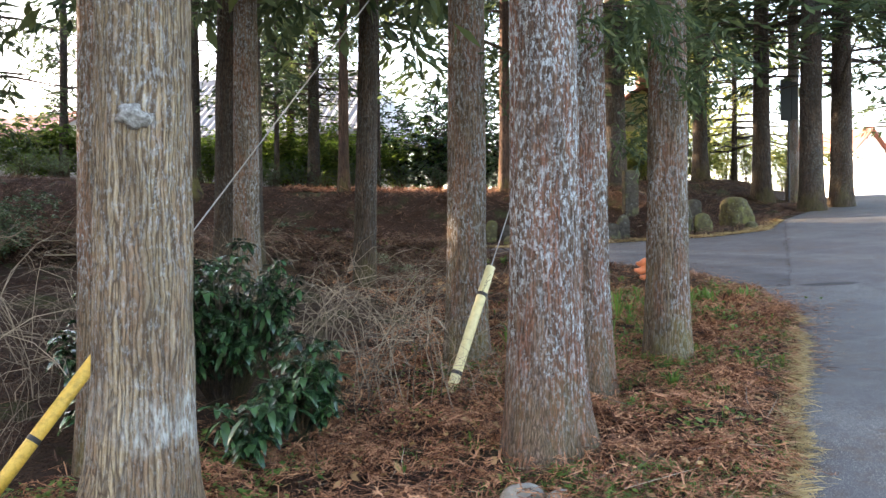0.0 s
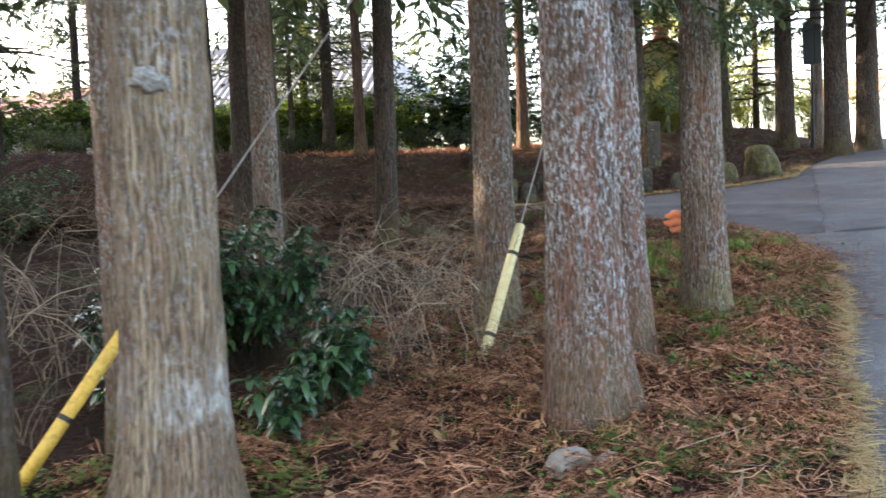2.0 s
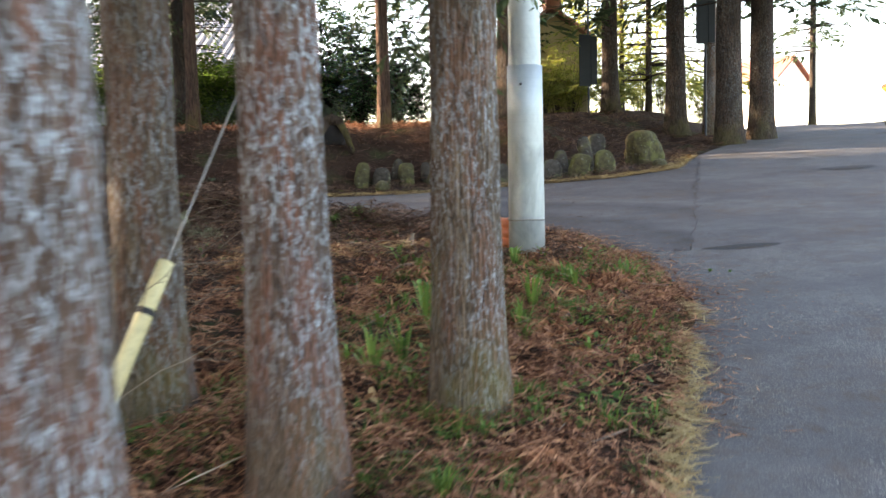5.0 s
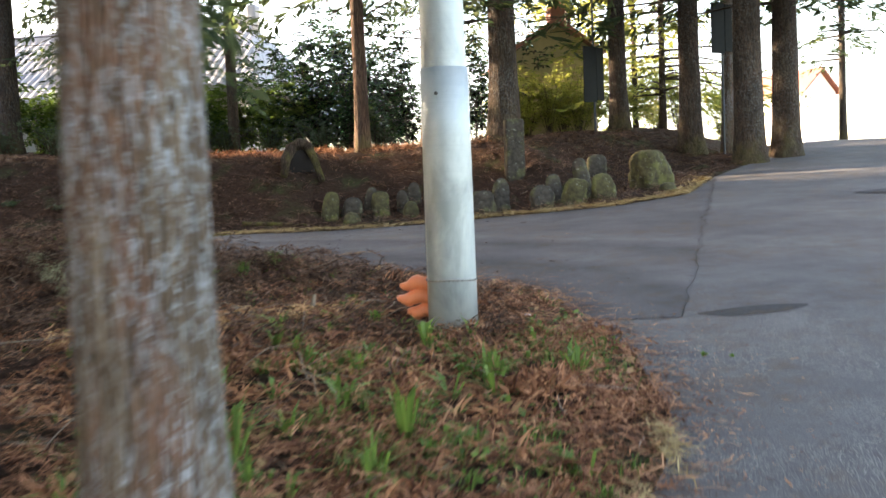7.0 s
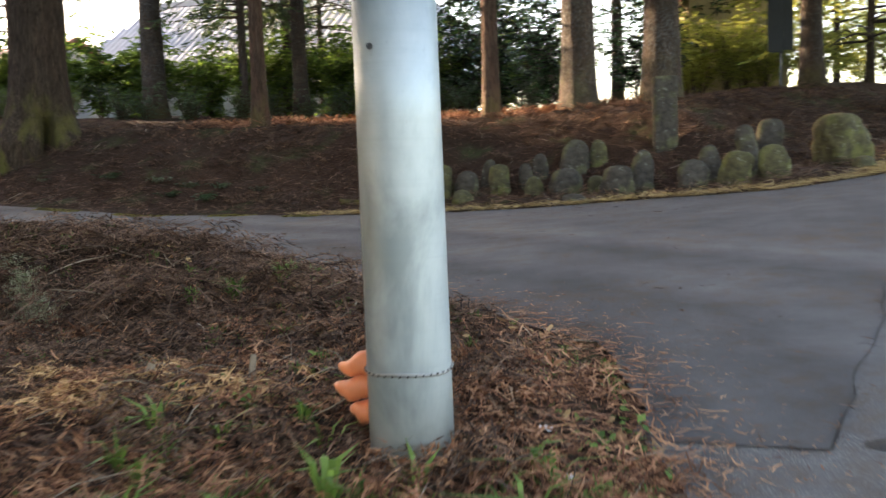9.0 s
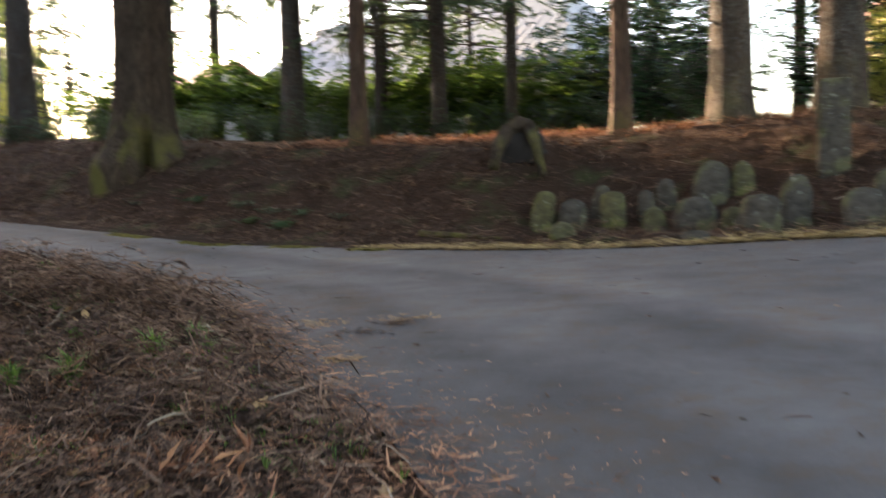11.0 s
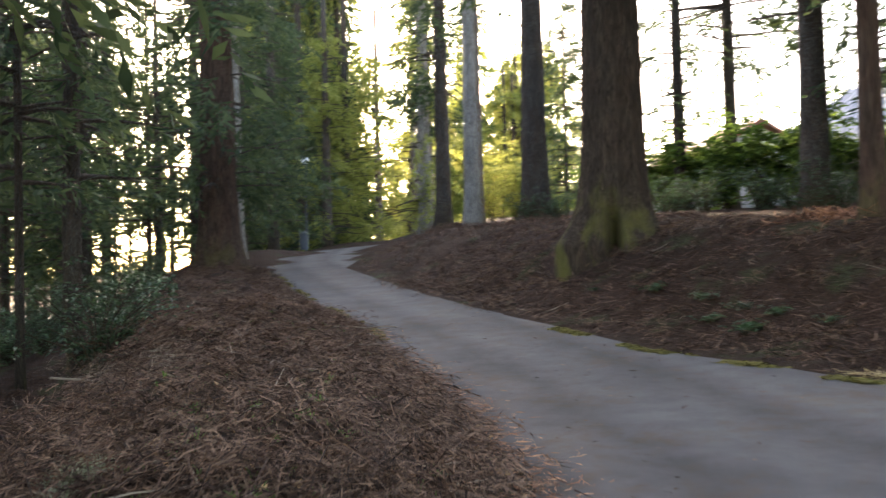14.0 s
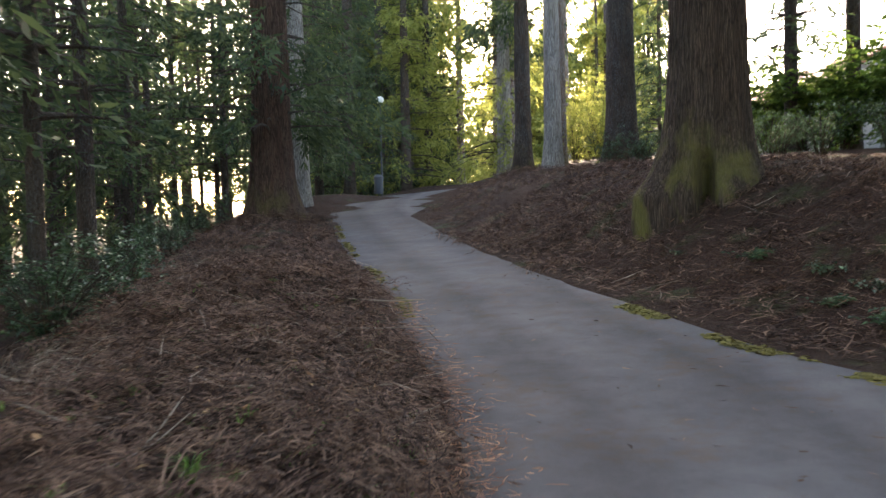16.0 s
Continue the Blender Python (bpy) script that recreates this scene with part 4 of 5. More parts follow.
for x, y, s in ((-3.2, 24.0, 1.0), (-4.5, 24.75, 0.9), (-3.0, 24.3, 0.8), (-5.6, 24.9, 0.9), (-2.2, 24.2, 0.7), (-4.0, 24.3, 0.8), (-3.7, 24.6, 0.9), (-7.3, 25.2, 0.5)):
    shrub(IVY, x, y, AOKI, "low green ivy patch on the needle bank", HR.uniform(0, 360), s, "ivy patches")


def bush_stems(seed, h, w, stems, twigs=4):
    """Dry arching stems with side twigs."""
    rnd = random.Random(seed)
    geo = ([], [])
    parts_ = []
    for i in range(stems):
        a = rnd.uniform(0, 6.283)
        foot = Vector((rnd.gauss(0, w * 0.3), rnd.gauss(0, w * 0.3), -0.03))
        out = Vector((math.cos(a), math.sin(a), 0))
        hh, ww = h * rnd.uniform(0.4, 1.0), w * rnd.uniform(0.3, 1.1)
        pts = [foot + out * ww * u ** 1.4 + Vector((rnd.gauss(0, 0.025), rnd.gauss(0, 0.025), hh * (1.55 * u - 0.62 * u * u - 0.25 * u ** 4))) for u in (0, 0.2, 0.4, 0.6, 0.8, 1.0)]
        r = rnd.uniform(0.0022, 0.0052)
        parts_.append(tube(pts, [r, r, r * 0.85, r * 0.7, r * 0.5, r * 0.25], 4, False))
        for _ in range(twigs):
            k = rnd.randrange(1, 5)
            p = pts[k].lerp(pts[k + 1], rnd.random())
            d = (out * rnd.uniform(0.2, 1) + Vector((rnd.uniform(-1, 1), rnd.uniform(-1, 1), rnd.uniform(-0.2, 0.9)))).normalized() * rnd.uniform(0.12, 0.4) * h
            parts_.append(tube([p, p + d * 0.5 + Vector((0, 0, 0.02)), p + d - Vector((0, 0, 0.05))], [r * 0.6, r * 0.45, r * 0.2], 3, False))
    return join(*parts_)


BRUSH = [mesh_data("stemwork", bush_stems(60 + k, 1.2, 1.0, 12, 6), TWIG) for k in range(4)]
BR = random.Random(4)
for x, y, s in ((-0.35, 7.5, 1.0), (-0.75, 8.0, 1.15), (-1.1, 8.6, 1.1), (-0.2, 8.3, 1.0), (-0.55, 7.1, 0.75), (0.3, 7.3, 0.6), (-1.6, 9.2, 1.2), (-0.6, 9.3, 1.2), (-3.5, 7.6, 1.1), (-4.2, 8.6, 1.25),
                (-3.1, 8.6, 1.1), (-4.9, 9.4, 1.3), (-3.9, 10.0, 1.2), (-2.4, 9.8, 1.1), (-5.4, 8.3, 1.2), (-6.0, 10.5, 1.4), (-3.4, 6.5, 0.6), (-0.2, 10.2, 1.0), (-1.3, 10.8, 1.1), (-2.9, 12.9, 1.1), (-4.6, 12.2, 1.2)):
    root = new("dry_bush")
    root.matrix_world = pose(x, y, height_at(x, y), 0, 0, BR.uniform(0, 360))
    o = new("stemwork", BRUSH[BR.randrange(4)])
    o.parent, o.scale = root, (s, s, s * BR.uniform(1.05, 1.35))
    o["kind"] = "stuff"
    tagged(root, "leafless tangle of dry grey-brown twigs", "bush", "dry bushes")


# ---- what lies on the ground ----
def scatter_strips(name, places, lengths, widths, lift, material, label, seed, curl=0.35, tilt=0.25, kind="stuff", frond=0, reach=(0.18, 0.4)):
    """Short curved strips lying about: fallen sprigs, straw, twigs."""
    g = np.random.default_rng(seed)
    x, y = places
    n = len(x)
    z = land(x, y)
    a = g.uniform(0, 2 * np.pi, n)
    ln, wd = g.uniform(*lengths, n), g.uniform(*widths, n)
    dx, dy = np.cos(a), np.sin(a)
    bend = g.uniform(-curl, curl, n)
    up = g.uniform(0, lift, n)
    t = g.uniform(-tilt, tilt, n)
    verts = np.zeros((n, 6, 3))
    for k, u in enumerate((-0.5, 0.0, 0.5)):
        off = bend * (0.25 - u * u) * ln * 2
        cx = x + dx * u * ln - dy * off
        cy = y + dy * u * ln + dx * off
        cz = z + 0.006 + up + t * u * ln + np.abs(t) * ln * 0.5
        w = wd * (0.5 if k == 1 else 0.28)
        roll = g.uniform(-0.6, 0.6, n)
        verts[:, 2 * k] = np.c_[cx - dy * w, cy + dx * w, cz - roll * w]
        verts[:, 2 * k + 1] = np.c_[cx + dy * w, cy - dx * w, cz + roll * w]
    base = (np.arange(n) * 6)[:, None]
    faces = np.concatenate([base + np.array([0, 1, 3, 2]), base + np.array([2, 3, 5, 4])])
    flat = verts.reshape(-1, 3)
    if frond:
        mid = (verts[:, 0::2] + verts[:, 1::2]) / 2
        for k in range(frond):
            u = g.uniform(0.1, 0.9, n)[:, None]
            p = np.where(u < 0.5, mid[:, 0] + (mid[:, 1] - mid[:, 0]) * 2 * u, mid[:, 1] + (mid[:, 2] - mid[:, 1]) * (2 * u - 1))
            s = a + np.where(k % 2, 0.7, -0.7) + g.uniform(-0.3, 0.3, n)
            q = p + np.c_[np.cos(s), np.sin(s), g.uniform(-0.2, 0.35, n)] * (ln * g.uniform(*reach, n))[:, None]
            side = np.c_[-np.sin(s), np.cos(s), g.uniform(-0.5, 0.5, n)] * (wd * 0.3)[:, None]
            quad = np.stack([p - side * 0.5, p + side * 0.5, q + side * 0.25, q - side * 0.25], 1)
            faces = np.concatenate([faces.reshape(-1, 4), len(flat) + (np.arange(n) * 4)[:, None] + np.arange(4)])
            flat = np.concatenate([flat, quad.reshape(-1, 3)])
    ob = mesh_object(name, flat.tolist(), [tuple(f) for f in faces.tolist()], material)
    return tagged(ob, label, "litter", kind=kind)


def verge_places(n, seed, x0, x1, y0, y1, line, near, far, power=1.0):
    """Random places off the road within near..far metres of a line."""
    g = np.random.default_rng(seed)
    xs, ys = [], []
    while sum(map(len, xs)) < n:
        x, y = g.uniform(x0, x1, 4 * n), g.uniform(y0, y1, 4 * n)
        d, _ = line_distance(line, x, y)
        keep = (d > near) & (d < far) & ~inside_road(x, y) & (g.random(4 * n) < np.clip(1 - d / far, 0, 1) ** power + 0.12)
        xs.append(x[keep]), ys.append(y[keep])
    return np.concatenate(xs)[:n], np.concatenate(ys)[:n]


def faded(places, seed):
    """Thin the places out towards the start, the lane and, to darken its shade, the hollow."""
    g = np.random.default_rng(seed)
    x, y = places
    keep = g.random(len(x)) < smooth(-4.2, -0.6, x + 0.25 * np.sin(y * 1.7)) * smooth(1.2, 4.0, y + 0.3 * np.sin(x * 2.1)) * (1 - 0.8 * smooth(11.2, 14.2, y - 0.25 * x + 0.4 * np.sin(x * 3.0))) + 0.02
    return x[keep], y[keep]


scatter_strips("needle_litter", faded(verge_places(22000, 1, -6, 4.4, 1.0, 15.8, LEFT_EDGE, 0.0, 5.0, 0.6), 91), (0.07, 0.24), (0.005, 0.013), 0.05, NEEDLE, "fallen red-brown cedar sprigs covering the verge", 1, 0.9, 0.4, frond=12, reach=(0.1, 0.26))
scatter_strips("needle_litter", verge_places(17000, 2, -13, 3.6, 14.6, 22.5, LEFT_EDGE, 0.0, 4.2, 0.5), (0.09, 0.3), (0.007, 0.017), 0.07, DARK_SHADED_NEEDLE, "fallen brown cedar sprigs heaped beside the lane", 2, 0.9, 0.4, frond=8, reach=(0.1, 0.28))
scatter_strips("needle_litter", verge_places(22000, 3, -16, 12, 21.2, 32, RIGHT_EDGE, 0.1, 6.0, 0.4), (0.1, 0.3), (0.007, 0.02), 0.05, DARK_SHADED_NEEDLE, "fallen brown cedar sprigs on the bank", 3, 0.8, 0.4)
# lighter orange sprigs along the crest colour in its strip of sun
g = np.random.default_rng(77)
scatter_strips("needle_litter", (g.uniform(-5, 5, 6000), g.normal(28.0, 0.75, 6000)), (0.1, 0.3), (0.01, 0.024), 0.07, NEEDLE, "orange-brown cedar sprigs brightening the sunlit crest of the bank", 78, 0.8, 0.7, frond=3)
# dark sprigs paint the shade under the brush and crowns
scatter_strips("needle_litter", verge_places(6500, 92, -11, 1.5, -1.5, 15.5, LEFT_EDGE, 1.0, 10.0, 0.15), (0.08, 0.26), (0.006, 0.014), 0.04, DARK_SHADED_NEEDLE, "cedar sprigs coloured dark for the shade of the hollow", 92, 0.9, 0.4, frond=4)
scatter_strips("twig_litter", verge_places(1500, 4, -13, 4.4, 2.2, 22, LEFT_EDGE, 0.05, 5.0, 0.3), (0.15, 0.5), (0.004, 0.009), 0.06, TWIG, "thin grey fallen twigs on the needle litter", 4, 0.2, 0.3)
scatter_strips("twig_litter", verge_places(600, 14, -14, 12, 21.2, 30, RIGHT_EDGE, 0.3, 6.0, 0.3), (0.2, 0.7), (0.005, 0.012), 0.04, TWIG, "pale fallen twigs on the bank", 14, 0.2, 0.3)
scatter_strips("leaf_litter", verge_places(1400, 5, -5, 4.4, 2.5, 21, LEFT_EDGE, 0.02, 4.5, 0.6), (0.03, 0.075), (0.03, 0.05), 0.05, LEAFLITTER, "curled pale brown fallen leaves", 5, 0.1, 0.7)


def frond_heaps(name, places, per, size, material, label, seed, needles=9):
    """Heaps of dead cedar sprays: arching sprigs set with short needles, tumbled together."""
    g = np.random.default_rng(seed)
    m = len(places[0])
    z = land(places[0], places[1])
    s = np.repeat(size * g.uniform(0.6, 1.4, m), per)
    n = m * per
    p = np.c_[np.repeat(places[0], per), np.repeat(places[1], per), np.repeat(z, per)]
    p[:, :2] += g.normal(0, 0.45, (n, 2)) * s[:, None]
    p[:, 2] += g.uniform(-0.02, 0.3, n) * s
    a, e = g.uniform(0, 2 * np.pi, n) + np.repeat(g.uniform(0, 6, m), per), g.uniform(-0.15, 0.8, n)
    d = np.c_[np.cos(a) * np.cos(e), np.sin(a) * np.cos(e), np.sin(e)]
    side = np.c_[-np.sin(a), np.cos(a), g.uniform(-0.5, 0.5, n)]
    ln = s * g.uniform(0.5, 1.2, n)
    sway = g.uniform(-0.35, 0.35, n)

    def along(u):
        q = p + d * (ln * u)[:, None] + side * (sway * ln * u * u)[:, None]
        q[:, 2] -= 0.55 * ln * u * u
        return q

    w = g.uniform(0.0025, 0.006, n)[:, None]
    ones = np.ones(n)
    rows = [along(ones * u) for u in (0.0, 0.5, 1.0)]
    strip = np.stack([rows[0] - side * w, rows[0] + side * w, rows[1] - side * w, rows[1] + side * w, rows[2]], 1)
    base = (np.arange(n) * 5)[:, None]
    faces = [tuple(f) for f in (base + np.array([0, 1, 3, 2])).tolist()] + [tuple(f) for f in (base + np.array([2, 3, 4])).tolist()]
    flat = [strip.reshape(-1, 3)]
    count = n * 5
    for k in range(needles):
        u = g.uniform(0.15, 1.0, n)
        q = along(u)
        way = d * g.uniform(0.5, 1.0, n)[:, None] + side * ((1 if k % 2 else -1) * g.uniform(0.4, 0.9, n))[:, None]
        way[:, 2] += g.uniform(-0.5, 0.3, n) - 0.6 * u
        tip = q + way * (ln * g.uniform(0.14, 0.34, n) * (1.15 - 0.6 * u))[:, None]
        b = d * g.uniform(0.003, 0.0075, n)[:, None]
        flat.append(np.stack([q - b, q + b, tip], 1).reshape(-1, 3))
        faces += [tuple(f) for f in (count + (np.arange(n) * 3)[:, None] + np.arange(3)).tolist()]
        count += n * 3
    ob = mesh_object(name, np.concatenate(flat).tolist(), faces, material)
    return tagged(ob, label, "litter", kind="stuff")


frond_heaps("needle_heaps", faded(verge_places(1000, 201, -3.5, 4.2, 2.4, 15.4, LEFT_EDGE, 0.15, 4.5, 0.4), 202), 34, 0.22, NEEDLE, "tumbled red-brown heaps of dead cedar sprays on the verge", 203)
frond_heaps("needle_heaps", verge_places(1080, 204, -12, 3.6, 11.8, 22.5, LEFT_EDGE, 0.3, 4.0, 0.35), 34, 0.27, DARK_SHADED_NEEDLE, "tumbled brown heaps of dead cedar sprays beside the lane", 205)
frond_heaps("needle_heaps", verge_places(420, 206, -12, 8, 21.5, 29, RIGHT_EDGE, 0.5, 5.0, 0.3), 26, 0.26, DARK_SHADED_NEEDLE, "dark heaps of dead cedar sprays on the bank", 207, 6)


frond_heaps("needle_heaps", verge_places(150, 208, -10, 2.6, 14.8, 22.0, LEFT_EDGE, 0.5, 3.8, 0.2), 60, 0.5, DARK_SHADED_NEEDLE, "large tangled heaps of dead cedar boughs beside the lane", 209, 12)


frond_heaps("needle_heaps", verge_places(320, 212, -25, -9, 17.0, 26.5, LEFT_EDGE, 0.3, 4.6, 0.25), 30, 0.36, DARK_SHADED_NEEDLE, "brown heaps of dead boughs along the shoulder of the lane", 213, 6)
frond_heaps("needle_heaps", verge_places(260, 214, -27, -11, 23.5, 36, RIGHT_EDGE, 0.4, 5.5, 0.25), 26, 0.34, DARK_SHADED_NEEDLE, "dark heaps of dead sprays on the bank by the great trunks", 215, 6)
frond_heaps("dry_bracken", (np.array([0.55, 0.95, 1.3, 1.1, 1.85, 2.02, 0.2]), np.array([13.4, 13.2, 13.35, 12.8, 13.1, 12.95, 13.0])), 90, 0.26, BRACKEN, "pale orange tufts of dead fronds on the verge", 211, 10)


def edge_places(n, seed, line, lo, hi, sigma, keep):
    """Places along the rim of the asphalt."""
    g = np.random.default_rng(seed)
    pts = np.array([p for p in line if lo <= p[0] <= hi])
    k = g.integers(0, len(pts) - 1, n)
    u = g.random(n)[:, None]
    p = pts[k] * (1 - u) + pts[k + 1] * u + g.normal(0, sigma, (n, 2))
    ok = keep(p[:, 0], p[:, 1])
    return p[ok, 0], p[ok, 1]


scatter_strips("dry_grass", edge_places(7500, 6, LEFT_WOBBLE, 0.8, 4.4, 0.055, lambda x, y: (y > 2.5) & (y < 8.2 + 2.5 * np.sin(x * 9.0) ** 2)), (0.06, 0.2), (0.004, 0.01), 0.03, STRAW, "straw-yellow flattened grass along the road edge", 6)
scatter_strips("needle_litter", edge_places(9500, 7, LEFT_WOBBLE, -9, 4.4, 0.17, lambda x, y: y > 7.5), (0.05, 0.16), (0.004, 0.01), 0.012, NEEDLE, "fallen brown sprigs spilling onto the asphalt", 7, 0.5, 0.05)
scatter_strips("needle_litter", edge_places(9000, 57, LEFT_WOBBLE, 0.5, 4.4, 0.38, lambda x, y: (y > 9.0) & inside_road(x, y)), (0.012, 0.05), (0.003, 0.008), 0.003, NEEDLE, "brown needle crumbs strewn over the asphalt", 57, 0.5, 0.03)
scatter_strips("dry_grass", edge_places(6000, 8, RIGHT_WOBBLE, -1.0, 9.5, 0.22, lambda x, y: ~inside_road(x, y)), (0.08, 0.25), (0.008, 0.018), 0.05, STRAW, "straw-yellow grass strip along the stones", 8)
for lo, hi, line, off, seed in ((-6.5, -0.5, RIGHT_WOBBLE, -0.1, 40), (-24.0, -7.5, LEFT_WOBBLE, 0.12, 41)):
    ex, ey = edge_places(3200 if off < 0 else 1800, seed, line, lo, hi, 0.05, lambda x, y: x < 50)
    ok = np.array([noise.noise((a * 0.9, b * 0.9, 31)) > -0.12 for a, b in zip(ex, ey)])
    scatter_strips("moss_strip", (ex[ok], ey[ok] + off), (0.03, 0.09), (0.02, 0.05), 0.008, MOSS, "yellow-green moss along the edge of the lane", seed, 0.3, 0.1)
g = np.random.default_rng(20)
rx, ry = g.uniform(-9, 5.5, 1000), g.uniform(12.5, 24, 1000)
ok = inside_road(rx, ry)
scatter_strips("twig_litter", (rx[ok], ry[ok]), (0.02, 0.12), (0.005, 0.02), 0.004, DARK_SHADED_NEEDLE, "small dark twigs and needles scattered on the asphalt", 21, 0.3, 0.05)


def blade_tuft(rnd, verts, faces, p, blades, h, w, spread):
    for _ in range(blades):
        a = rnd.uniform(0, 6.283)
        out = Vector((math.cos(a), math.sin(a), 0))
        side = Vector((-out.y, out.x, 0)) * w * rnd.uniform(0.6, 1.1)
        hh, s = h * rnd.uniform(0.5, 1.0), spread * rnd.uniform(0.2, 1.0)
        b = p + out * 0.02 * rnd.random()
        k = len(verts)
        m, t = b + out * s * 0.35 + Vector((0, 0, hh * 0.7)), b + out * s + Vector((0, 0, hh * rnd.uniform(0.6, 1.0)))
        verts += [b - side * 0.4, b + side * 0.4, m + side * 0.5, t, m - side * 0.5]
        faces += [(k, k + 1, k + 2, k + 4), (k + 4, k + 2, k + 3)]


def grass_field(name, places, blades, h, w, spread, label, seed):
    rnd = random.Random(seed)
    verts, faces = [], []
    zs = land(*places)
    for x, y, z in zip(places[0], places[1], zs):
        if noise.noise((x * 0.9, y * 0.9, 3)) + 0.35 * noise.noise((x * 3, y * 3, 8)) < -0.02:
            continue
        blade_tuft(rnd, verts, faces, Vector((x, y, z)), blades, h, w, spread)
    return tagged(mesh_object(name, verts, faces, GRASS), label, "grass", kind="stuff")


grass_field("grass", verge_places(1500, 30, -3.5, 4.4, 3, 15, LEFT_EDGE, 0.05, 4.0, 0.6), 9, 0.10, 0.007, 0.1, "thin green grass tufts in the needle litter", 30)
grass_field("grass", verge_places(800, 34, 0.0, 4.2, 7.6, 11.8, LEFT_EDGE, 0.1, 3.4, 0.4), 6, 0.13, 0.011, 0.16, "green grass and weeds on the verge before the pole", 34)
grass_field("grass", verge_places(1300, 35, -0.6, 4.0, 3.4, 7.8, LEFT_EDGE, 0.12, 1.9, 0.4), 8, 0.06, 0.006, 0.16, "low flattened green grass along the road edge", 35)
gx, gy = verge_places(7500, 33, -2.5, 4.3, 3.0, 13.5, LEFT_EDGE, 0.05, 3.6, 0.5)
keep = np.array([noise.noise((a * 0.8, b * 0.8, 21)) + 0.4 * noise.noise((a * 2.6, b * 2.6, 4)) > 0.1 for a, b in zip(gx, gy)])
scatter_strips("weed_leaves", (gx[keep], gy[keep]), (0.025, 0.06), (0.02, 0.04), 0.05, GRASS, "small green weed leaves low on the verge", 33, 0.2, 0.6)
grass_field("grass", verge_places(900, 31, -9, 3.4, 15, 21.5, LEFT_EDGE, 0.2, 3.5, 0.4), 10, 0.09, 0.008, 0.13, "green grass patches beside the lane", 31)
gx, gy = verge_places(3000, 36, -4.2, -0.9, 4.0, 6.9, LEFT_EDGE, 0.3, 5.0, 0.2)
keep = np.array([noise.noise((a * 0.9, b * 0.9, 41)) + 0.4 * noise.noise((a * 3, b * 3, 14)) > 0.0 for a, b in zip(gx, gy)])
scatter_strips("weed_leaves", (gx[keep], gy[keep]), (0.025, 0.07), (0.02, 0.045), 0.06, GRASS, "small green creeping leaves at the feet of the cedars", 36, 0.2, 0.6)
TR = random.Random(17)
for x, y, h, n, w in ((1.85, 7.05, 0.2, 40, 0.016), (2.9, 11.65, 0.3, 12, 0.03), (2.46, 11.15, 0.28, 12, 0.026), (3.3, 10.95, 0.3, 11, 0.028), (3.22, 11.8, 0.26, 9, 0.026), (2.53, 12.5, 0.24, 22, 0.018),
                      (1.6, 11.3, 0.2, 16, 0.018), (2.0, 11.9, 0.2, 16, 0.018), (1.75, 9.2, 0.42, 20, 0.02), (1.55, 8.7, 0.45, 20, 0.02), (1.95, 9.8, 0.45, 18, 0.022), (2.6, 9.5, 0.35, 16, 0.018), (2.75, 9.9, 0.45, 14, 0.02),
                      (0.35, 15.9, 0.16, 40, 0.012), (-0.2, 16.3, 0.16, 40, 0.012), (-0.6, 15.4, 0.14, 40, 0.012), (0.9, 15.9, 0.15, 40, 0.012), (4.68, 11.29, 0.05, 26, 0.008), (4.84, 11.22, 0.04, 18, 0.007), (1.3, 14.2, 0.14, 30, 0.012), (1.35, 15.5, 0.28, 80, 0.012), (1.05, 15.2, 0.28, 80, 0.012), (0.75, 15.05, 0.26, 70, 0.012), (1.25, 16.0, 0.24, 60, 0.012), (1.55, 15.7, 0.22, 60, 0.012), (-2.3, 17.7, 0.24, 36, 0.012)):
    verts, faces = [], []
    blade_tuft(TR, verts, faces, Vector((0, 0, 0)), n, h, w, h * 0.8)
    ob = at(mesh_object("grass_clump", verts, faces, GRASS), x, y, height_at(x, y) - 0.01)
    tagged(ob, "bright green clump of broad grass blades in the litter", "grass", "grass clumps")


def stick(points, r, label, material=TWIG):
    fine = []
    for (ax, ay, ah), (bx, by, bh) in zip(points, points[1:]):
        fine += [(ax + (bx - ax) * k / 4, ay + (by - ay) * k / 4, ah + (bh - ah) * k / 4) for k in range(4)]
    fine.append(points[-1])
    pts = [Vector((x + 0.05 * noise.noise((x * 2, y * 2, 3)), y + 0.05 * noise.noise((x * 2, y * 2, 6)), height_at(*points[0][:2]) * (1 - k / (len(fine) - 1)) + height_at(*points[-1][:2]) * k / (len(fine) - 1) + h + 0.02 * noise.noise((x * 3, y * 3, 1))))
           for k, (x, y, h) in enumerate(fine)]
    o = pts[0].copy()
    ob = mesh_object("fallen_branch", *tube([p - o for p in pts], [r * (1 - 0.6 * k / (len(pts) - 1)) for k in range(len(pts))], 7), material, True)
    ob.location = o
    return tagged(ob, label, "branch")


stick([(-7.6, 16.6, 0.25), (-6.4, 17.15, 0.12), (-5.4, 17.6, 0.06), (-4.6, 17.9, 0.03)], 0.014, "long bare fallen branch lying across the slope")
stick([(-5.2, 17.0, 0.1), (-4.4, 17.9, 0.08), (-3.6, 18.6, 0.03)], 0.010, "bare fallen branch in the needle heap")
stick([(-6.9, 17.6, 0.3), (-6.2, 18.4, 0.2), (-5.6, 18.9, 0.05)], 0.011, "bare fallen branch on the mound")
stick([(-3.4, 17.1, 0.05), (-2.7, 17.3, 0.05), (-2.0, 17.8, 0.03)], 0.007, "thin bare fallen twig beside the lane")
stick([(-0.4, 23.35, 0.06), (0.3, 23.25, 0.06), (0.85, 23.2, 0.06)], 0.055, "short mossy log at the foot of the bank", BARK_MOSS)
